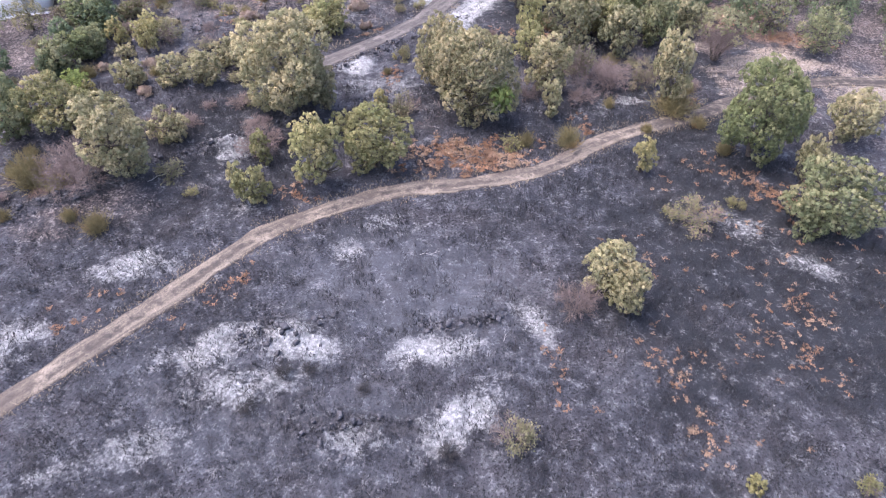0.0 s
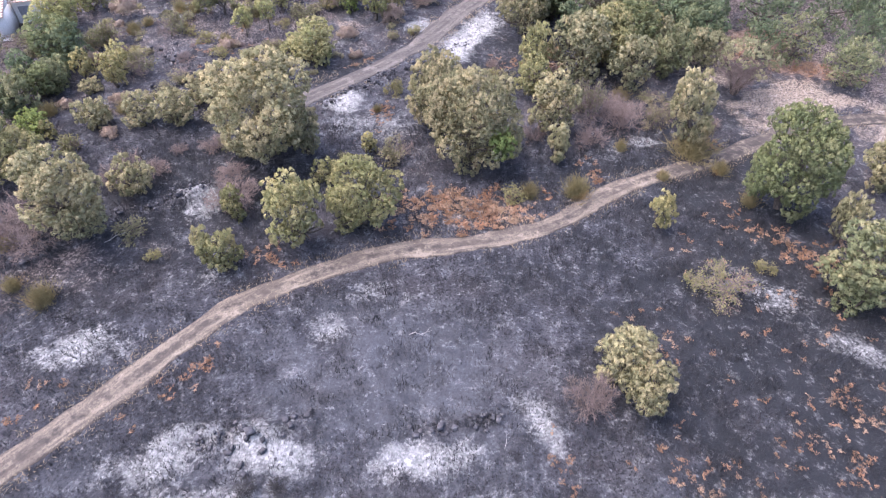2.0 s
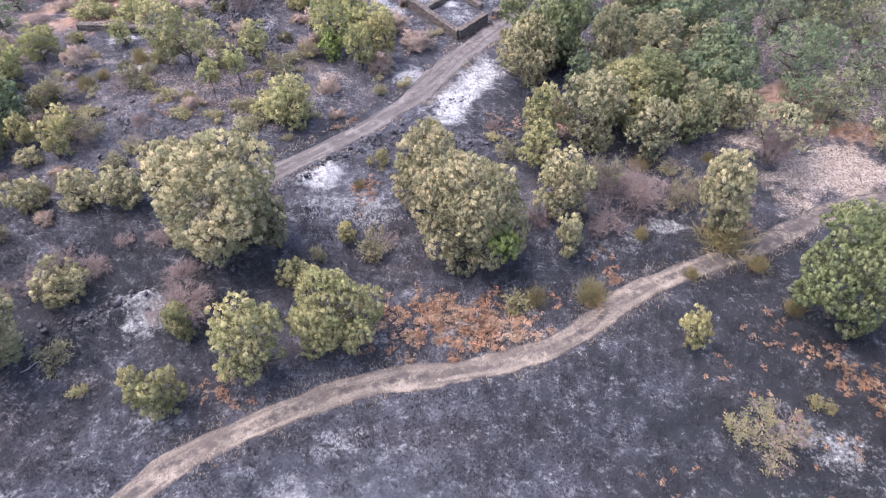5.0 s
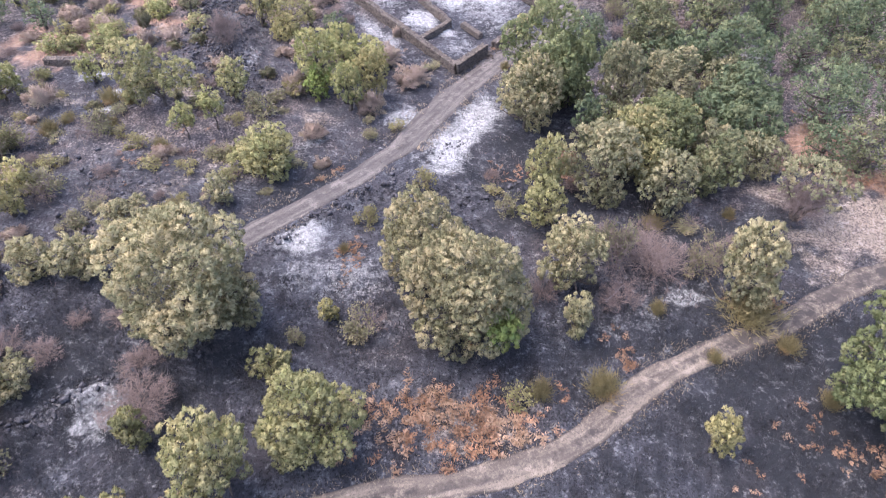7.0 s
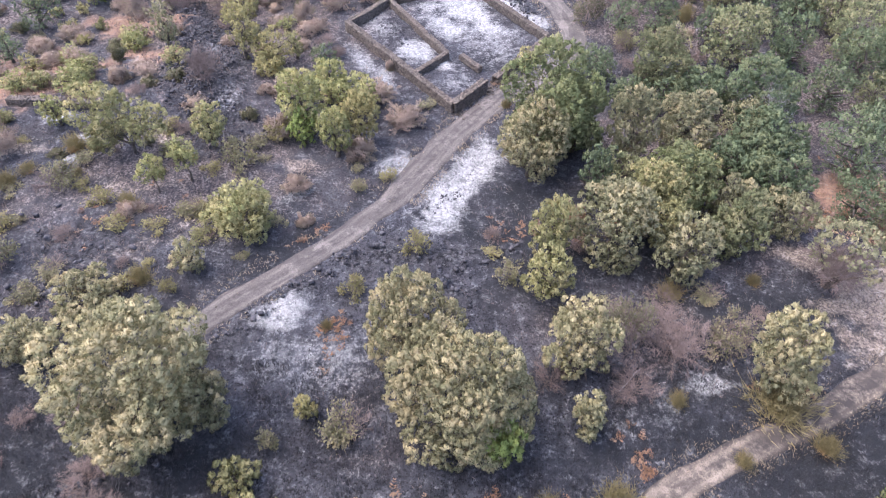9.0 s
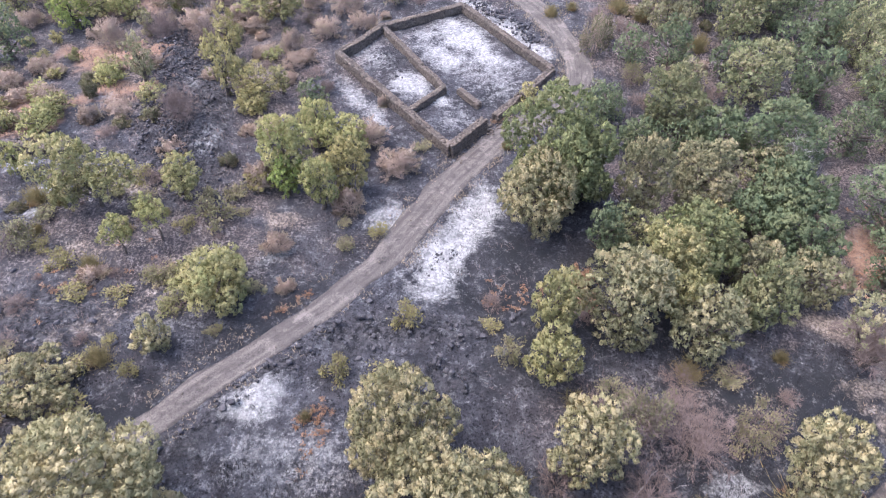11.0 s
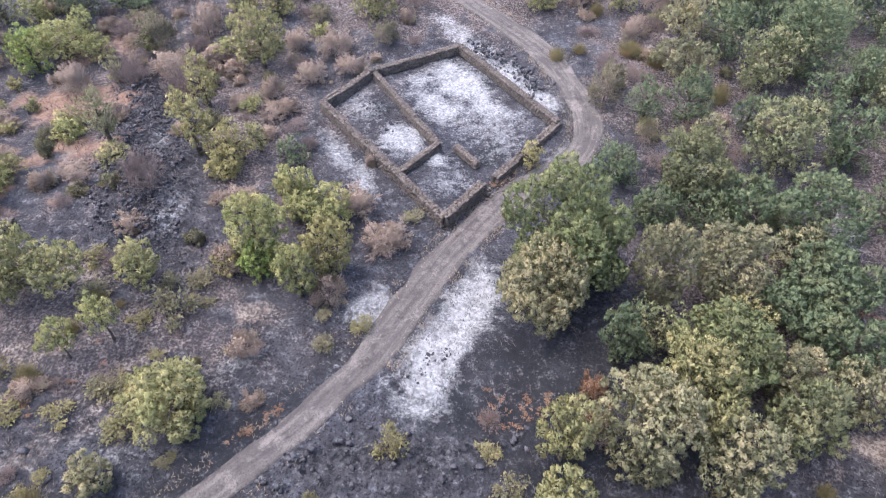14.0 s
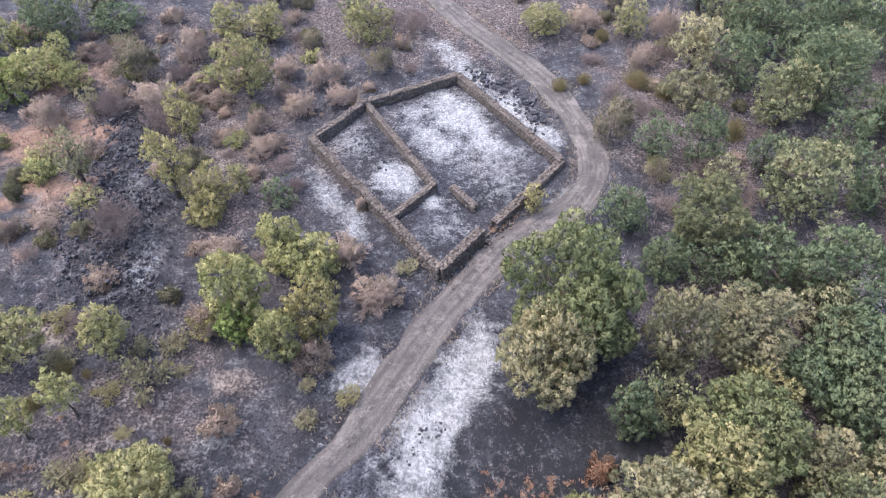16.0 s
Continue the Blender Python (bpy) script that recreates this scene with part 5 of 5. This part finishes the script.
oak(27.4, 67.0, 2.47, 5.3, "grn")
dry_shrub(17.7, 94.3, 2.36, 5.1)
oak(25.9, 102.2, 2.56, 5.6, "dry")
oak(24.9, 97.1, 3.00, 3.6, "gry")
oak(23.7, 90.3, 1.97, 5.5, "grn")
oak(31.4, 94.9, 2.78, 5.6, "mix")
oak(35.5, 97.2, 3.60, 7.2, "grn")
oak(32.6, 105.7, 3.54, 5.7, "grn")
oak(38.4, 93.0, 2.33, 5.4, "grn")
oak(35.1, 85.7, 2.49, 5.8, "grn")
dry_shrub(21.8, 103.1, 1.65, 3.0)
oak(13.4, 109.7, 2.60, 3.5, "oli")
dry_shrub(17.5, 109.8, 2.07, 3.4)
oak(21.4, 108.2, 1.89, 4.1, "oli")
dry_shrub(24.9, 108.1, 1.75, 4.0)
broom_tussock(14.0, 100.6, 0.93, 1.4)
broom_tussock(16.2, 101.2, 0.76, 1.1)
oak(41.9, 107.3, 3.96, 5.7, "grn")
oak(10.3, 86.1, 1.06, 2.9, "yel")
broom_tussock(8.1, 80.7, 0.66, 1.0)
half_burnt_shrub(20.1, 88.7, 1.29, 3.0)
burnt_shrub(24.3, 88.6, 1.51, 3.5)
half_burnt_shrub(20.5, 90.1, 0.78, 1.8)
burnt_shrub(0.5, 110.7, 1.55, 3.2)
dry_shrub(-2.9, 86.3, 0.64, 1.5)


host = min((o for o in scene.objects if o.name.startswith("oak_tree")), key=lambda o: math.hypot(o.location.x - 3.2, o.location.y - 46.1))
shoots = part("regrowth", crown_mesh(1.15, 2.6, 991, 0.7, True), host, "fresh green regrowth low in the crown", LEAF["brt"])
shoots.matrix_local = host.matrix_world.inverted() @ pose(5.0, 45.25, on_ground(5, 45.2) + 2.0)


def rust_shrub(x, y, r, h):
    t = dry_shrub(x, y, r, h)
    t.name = "dead_shrub"
    tagged(t, "dead shrub with rust-brown leaves on black ground", "shrub", "dead shrubs")
    for c in t.children:
        if c.name.startswith("foliage"):
            c.material_slots[0].material = FERN
    return t


def bleached_tree(x, y, r, h):
    """A bare dead tree: pale limbs that fork up out of the stand."""
    t = tagged(new("dead_tree"), "bare dead tree with bleached grey limbs", "tree", "dead trees")
    t.matrix_world = pose(x, y, on_ground(x, y) - 0.05)
    t.empty_display_size = 0.3
    v, f, _ = twig_mesh(r, h * 0.62, 812, 9, 0.3)
    v[:, 2] += h * 0.38
    part("branchwork", mesh_of("branchwork", v, f, TWIG_PALE), t)
    p = np.array([(0, 0, -0.2), (0.1, 0, h * 0.2), (0.05, 0.1, h * 0.42)])
    part("trunk", mesh_of("trunk", *rods(p[:-1], p[1:], np.array([0.16, 0.12]), np.array([0.12, 0.08]), 7), TWIG_PALE, True), t)
    return t


rust_shrub(12.2, 65.2, 0.95, 1.9)
rust_shrub(14.9, 64.0, 0.7, 1.2)
bleached_tree(29.3, 75.1, 1.9, 6.6)

# ---- far wood ----
def wood(x0, x1, y0, y1, gap, styles, seed, keep=1.0, sizes=(2.0, 3.4)):
    rng = np.random.default_rng(seed)
    for gy in np.arange(y0, y1, gap):
        for gx in np.arange(x0, x1, gap):
            x, y, r, c, k = gx + rng.uniform(-0.4, 0.4) * gap, gy + rng.uniform(-0.4, 0.4) * gap, rng.uniform(*sizes), rng.uniform(), rng.integers(len(styles))
            taken = any(o.name.startswith(("oak_tree", "dry_shrub")) and math.hypot(o.location.x - x, o.location.y - y) < 0.75 * r + 1.0 for o in scene.objects if o.parent is None)
            beside = min(line_distance(x, y, TRACK), line_distance(x, y, FOOTPATH)) < r + 1.6
            if c < keep and not taken and not beside:
                if styles[k] == "tan":
                    dry_shrub(x, y, r * 0.7, r * 1.1)
                else:
                    oak(x, y, r, r * rng.uniform(1.7, 2.4), styles[k], 0.42)


wood(15, 31, 66, 92, 4.0, ("grn", "mix", "grn", "gry"), 47, 1.0, (1.6, 2.5))
wood(31, 54, 64, 118, 4.6, ("grn", "grn", "grn", "mix"), 41)
wood(38, 60, 56, 64, 4.6, ("grn", "mix"), 42)
wood(20, 31, 106, 122, 4.4, ("grn", "oli", "tan"), 43)
wood(-52, -38, 72, 122, 4.6, ("ygr", "grn", "tan", "mix"), 44, 0.8, (1.5, 2.6))
wood(-38, 20, 112, 126, 4.6, ("oli", "tan", "mix", "tan"), 45, 0.75, (1.4, 2.3))
wood(-46, -36, 28, 62, 4.8, ("mix", "dry", "grn"), 46, 0.8, (1.5, 2.6))


def in_enclosure(x, y):
    c = np.ones(np.shape(x), bool)
    for a, b in ((S, E), (E, N), (N, J), (J, W), (W, S)):
        c &= (b[0] - a[0]) * (y - a[1]) - (b[1] - a[1]) * (x - a[0]) > -0.6
    return c


def thicket(x0, x1, y0, y1, gap, kinds, seed, keep, sizes):
    """Low shrubs scattered between the trees, clear of the ways, the walls and the bigger plants."""
    rng = np.random.default_rng(seed)
    big = [(o.location.x, o.location.y, o.scale.x) for o in scene.objects if o.parent is None and o.type == "EMPTY" and o.name.startswith(("oak", "dry", "half", "burnt"))]
    for gy in np.arange(y0, y1, gap):
        for gx in np.arange(x0, x1, gap):
            x, y, r, c, k = gx + rng.uniform(-0.5, 0.5) * gap, gy + rng.uniform(-0.5, 0.5) * gap, rng.uniform(*sizes), rng.uniform(), rng.integers(len(kinds))
            if c > keep or min(line_distance(x, y, TRACK) - 1.5, line_distance(x, y, FOOTPATH) - 1.0) < r + 0.3:
                continue
            if any(math.hypot(x - a, y - b) < 1.1 + r for a, b, _ in big) or in_enclosure(x, y) or cover("ash", np.array([x]), np.array([y]))[0] > 0.35:
                continue
            if cover("rough", np.array([x]), np.array([y]))[0] > 0.5:
                continue
            if seed != 80 and cover("rust", np.array([x]), np.array([y]))[0] > 0.6:
                continue
            kinds[k](x, y, r, r * rng.uniform(1.0, 1.6))


def green_bush(x, y, r, h):
    oak(x, y, r, h, ("ygr", "oli", "yel")[serial[0] % 3], 0.6)


thicket(-38, -14, 50, 74, 1.95, (half_burnt_shrub, sapling, burnt_shrub, broom_tussock, dry_shrub), 71, 0.85, (0.5, 1.15))
thicket(-40, -9, 80, 112, 2.15, (dry_shrub, dry_shrub, burnt_shrub, green_bush, dry_shrub), 72, 0.95, (0.8, 1.8))
thicket(-42, -27.5, 79.5, 91, 1.6, (green_bush, dry_shrub, green_bush), 80, 0.92, (0.9, 1.7))
thicket(-10, 4, 103, 114, 2.9, (dry_shrub, burnt_shrub), 73, 0.7, (0.8, 1.5))
thicket(17, 32, 86, 112, 2.9, (burnt_shrub, dry_shrub, burnt_shrub, broom_tussock), 74, 0.7, (0.8, 1.5))
thicket(10, 23, 50.5, 57, 2.1, (burnt_shrub, burnt_shrub, half_burnt_shrub), 75, 0.75, (0.9, 1.5))
thicket(-26, -15, 44, 54, 2.4, (burnt_shrub, burnt_shrub, half_burnt_shrub), 76, 0.7, (0.8, 1.4))
thicket(-32, -24, 33, 44, 2.4, (burnt_shrub, burnt_shrub, broom_tussock), 77, 0.7, (0.7, 1.3))
thicket(-14, 2, 62, 80, 2.8, (burnt_shrub, dry_shrub, broom_tussock, sapling), 78, 0.6, (0.5, 1.0))
thicket(-26, -8, 56, 73, 1.8, (sapling, burnt_shrub, broom_tussock, sapling), 81, 0.7, (0.3, 0.7))
thicket(5, 24, 52, 66, 2.6, (burnt_shrub, broom_tussock), 79, 0.5, (0.6, 1.1))

thicket(-40, -9, 78, 112, 2.3, (dry_shrub, dry_shrub, burnt_shrub), 82, 0.9, (0.8, 1.4))
thicket(16, 33, 86, 112, 2.3, (burnt_shrub, dry_shrub), 83, 0.85, (0.7, 1.4))

# ---- burnt cover ----
def scatter(seed, count, x0, x1, y0, y1):
    rng = np.random.default_rng(seed)
    return rng, rng.uniform(x0, x1, count), rng.uniform(y0, y1, count)


def off_ways(x, y, margin=1.0):
    return (line_distance(x, y, FOOTPATH) > 0.95 * margin) & (line_distance(x, y, TRACK) > 1.45 * margin)


def stubble(name, seed, count, area, mat, label, tall, ok):
    rng, x, y = scatter(seed, count, *area)
    keep = ok(x, y, rng)
    x, y = x[keep], y[keep]
    n = len(x)
    z = ground_height(x, y) - 0.03
    lean = np.stack([rng.normal(0, 0.35, n), rng.normal(0, 0.35, n), np.ones(n)], 1)
    v, f = spikes(np.stack([x, y, z], 1), lean, rng.uniform(*tall, n), rng, 0.085)
    return tagged(new(name, mesh_of(name, v, f, mat)), label, "grass", kind="stuff")


stubble("burnt_grass", 51, 190000, (-34, 34, 8, 52), STUBBLE, "short burnt grass stubble on the blackened field", (0.14, 0.38),
        lambda x, y, g: off_ways(x, y) & (bumps(x, y, 1.1, 6, 2) + g.uniform(-0.15, 0.15, len(x)) > 0.47))
stubble("burnt_grass", 52, 120000, (-36, 40, 50, 112), STUBBLE, "burnt grass and twigs between the trees", (0.08, 0.34),
        lambda x, y, g: off_ways(x, y) & ~in_enclosure(x, y) & (bumps(x, y, 1.4, 7, 2) + g.uniform(-0.15, 0.15, len(x)) > 0.48))
stubble("dead_grass", 53, 150000, (-40, 50, 36, 112), STRAW, "pale dead grass on bare soil", (0.06, 0.26),
        lambda x, y, g: off_ways(x, y) & (np.maximum(cover("soil", x, y), 0.8 * cover("rust", x, y)) > g.uniform(0.15, 0.9, len(x))))


def verge(seed, line, half, count, label):
    """Dead grass along both sides of a way."""
    rng = np.random.default_rng(seed)
    k = rng.integers(1, len(line) - 1, count)
    d = line[k + 1] - line[k - 1]
    d /= np.linalg.norm(d, axis=1, keepdims=True)
    off = rng.choice([-1, 1], count) * np.abs(half + rng.normal(0.05, 0.22, count))
    x, y = line[k, 0] - d[:, 1] * off + rng.normal(0, 0.15, count), line[k, 1] + d[:, 0] * off + rng.normal(0, 0.15, count)
    keep = bumps(x, y, 1.5, seed, 2) > 0.42
    x, y = x[keep], y[keep]
    p0 = np.stack([x, y, ground_height(x, y) - 0.02], 1)
    p1 = p0 + np.stack([rng.normal(0, 0.1, len(x)), rng.normal(0, 0.1, len(x)), rng.uniform(0.08, 0.26, len(x))], 1)
    return tagged(new("dead_grass", mesh_of("dead_grass", *needles(p0, p1, rng.uniform(0.015, 0.035, len(x))), STRAW)), label, "grass", kind="stuff")


verge(57, FOOTPATH, 1.0, 9000, "dry straw-coloured grass along the footpath")
verge(58, TRACK, 1.5, 7000, "dry straw-coloured grass along the dirt track")


def tangle(seed, count, area, label, tall, tone, ok):
    """Low burnt scrub: thin twigs standing and leaning every way."""
    rng, x, y = scatter(seed, count, *area)
    keep = ok(x, y, rng)
    x, y = np.repeat(x[keep], 4) + rng.normal(0, 0.18, 4 * keep.sum()), np.repeat(y[keep], 4) + rng.normal(0, 0.18, 4 * keep.sum())
    n = len(x)
    p0 = np.stack([x, y, ground_height(x, y) - 0.02], 1)
    p1 = p0 + np.stack([rng.normal(0, 0.22, n), rng.normal(0, 0.22, n), rng.uniform(*tall, n)], 1)
    return tagged(new("burnt_scrub", mesh_of("burnt_scrub", *needles(p0, p1, rng.uniform(0.008, 0.02, n)), tone)), label, "scrub", kind="stuff")


tangle(54, 16000, (-38, 40, 44, 118), "low tangle of scorched purple-brown twigs", (0.1, 0.6), TWIG,
       lambda x, y, g: off_ways(x, y, 1.1) & ~in_enclosure(x, y) & (cover("scrub", x, y) * bumps(x, y, 3.0, 8, 2) > g.uniform(0.0, 0.6, len(x))))
tangle(55, 4500, (-38, 34, 10, 56), "burnt black twigs standing on the field", (0.08, 0.35), TWIG_BLACK,
       lambda x, y, g: off_ways(x, y, 1.1) & (bumps(x, y, 4.0, 12, 2) > g.uniform(0.35, 0.75, len(x))))


def bracken(seed, count, x, y, a, b, turn=0, size=1.0):
    """A patch of rusty dead bracken: clumps of arching, toothed fronds."""
    rng = np.random.default_rng(seed)
    u, w = rng.normal(0, 0.5, (2, count))
    c, s = math.cos(radians(turn)), math.sin(radians(turn))
    px, py = x + u * a * c - w * b * s, y + u * a * s + w * b * c
    ok = off_ways(px, py)
    px, py = px[ok], py[ok]
    pz = ground_height(px, py)
    pieces = []
    fr = 5
    n = len(px) * fr
    ang, ln = rng.uniform(0, 6.3, n), rng.uniform(0.14, 0.36, n) * size
    root = np.repeat(np.stack([px, py, pz], 1), fr, 0) + np.concatenate([rng.normal(0, 0.08, (n, 2)), np.zeros((n, 1))], 1)
    out = np.stack([np.cos(ang), np.sin(ang), np.zeros(n)], 1)
    for t in (0.15, 0.4, 0.65, 0.9):
        q = root + out * (ln * t)[:, None] + np.stack([0 * ang, 0 * ang, ln * (0.9 * t - 0.55 * t * t) + 0.05], 1)
        for sg in (-1, 1):
            side = np.stack([-np.sin(ang), np.cos(ang), 0 * ang], 1) * sg
            pieces.append(leaves(q, side + out * 0.5 + rng.normal(0, 0.25, (n, 3)), ln * (0.55 - 0.35 * t), rng, 0.5))
    v, f = joined(pieces)
    return tagged(new("dry_bracken", mesh_of("dry_bracken", v, f, FERN)), "patch of rusty orange dead bracken", "fern", "bracken patches", "stuff")


bracken(61, 120, 1.0, 41.6, 5.5, 2.6, 5, 1.75)
bracken(62, 50, 5.0, 40.6, 3.8, 1.5, 15, 1.6)
bracken(63, 26, 22.4, 24.2, 1.5, 2.6, 20, 0.85)
bracken(64, 24, 21.6, 20.6, 1.4, 2.8, 20, 0.85)
bracken(65, 26, 12.6, 20.5, 1.3, 3.6, 10, 0.8)
bracken(66, 15, 13.6, 16.0, 1.0, 2.2, 0)
bracken(67, 14, 6.3, 20.2, 0.8, 3.4, 0, 0.75)
bracken(68, 80, 25.5, 38.2, 5.5, 1.8, -35, 1.15)
bracken(69, 36, 30, 38.5, 2.5, 1.0, -40)
bracken(70, 31, 22.6, 50.2, 2.5, 1.2, 20)
bracken(71, 36, -5.2, 61.2, 3.5, 0.6, 42)
bracken(72, 27, -6.5, 62.6, 2.2, 0.8, 40)
bracken(73, 54, 35, 68, 5, 4, 30, 1.4)
bracken(74, 54, 36.5, 62.8, 5, 1.2, -15, 1.2)
bracken(75, 12, 13.5, 29.5, 3, 3, 0)
bracken(76, 18, 19, 35.5, 3, 4, 0)
bracken(77, 22, 8, 64, 2.5, 1.5, 0)
bracken(78, 19, -11.5, 36.0, 1.8, 1.8, 0)
bracken(79, 18, -14, 26.5, 4, 1.0, 45)
bracken(80, 15, -22, 25, 4, 1.5, 45)
bracken(81, 18, 12.5, 45.8, 1.0, 2.2, 0, 1.3)
bracken(82, 36, 26, 31, 7, 5, 0)
bracken(83, 27, -4.5, 54, 1.2, 2.0, 0)
bracken(84, 12, 12.2, 64.0, 0.8, 1.4, 0, 1.6)
bracken(85, 54, 18, 22, 9, 6, 0, 0.8)
bracken(86, 18, 7.5, 84.3, 2.2, 0.5, 48)
bracken(87, 27, -20, 64, 5, 3, 30)

# ---- fallen branches and black twigs ----
def fallen_branch(x, y, length, turn, seed):
    rng = np.random.default_rng(seed)
    p = [np.array([0, 0, 0.06])]
    for k in range(4):
        p.append(p[-1] + np.array([length / 4, rng.normal(0, 0.05 * length), rng.normal(0.01, 0.03)]))
    p0, p1 = list(p[:-1]), list(p[1:])
    for k in (1, 2, 3):
        p0.append(p[k]), p1.append(p[k] + np.array([length * 0.2, rng.choice([-1, 1]) * length * 0.2, 0.12]))
    v, f = rods(np.array(p0), np.array(p1), length * np.array([0.018, 0.016, 0.014, 0.011, 0.008, 0.008, 0.008]), length * np.array([0.016, 0.014, 0.011, 0.005, 0.003, 0.003, 0.003]), 5)
    ob = new("fallen_branch", mesh_of("fallen_branch", v, f, TWIG_PALE, True))
    ob.matrix_world = pose(x, y, on_ground(x, y), 0, 0, turn)
    return tagged(ob, "bleached fallen branch lying on charred ground", "branch", "fallen branches")


fallen_branch(12.3, 50.2, 2.2, 40, 1)
fallen_branch(14.5, 51.2, 1.8, 120, 2)
fallen_branch(15.4, 51.0, 1.5, 160, 3)
fallen_branch(-22.3, 37.2, 1.6, 40, 4)
fallen_branch(3.5, 22.0, 0.9, 80, 5)
fallen_branch(-1.6, 29.5, 1.4, 5, 6)
for bx, by, br in ((-9.2, 19.6, 0.7), (-7.6, 20.0, 0.6), (0.0, 15.0, 0.7), (-10.5, 17.2, 0.7), (7.8, 26.2, 0.5), (-4.6, 18.6, 0.5)):
    burnt_shrub(bx, by, br, 1.3 * br, True)
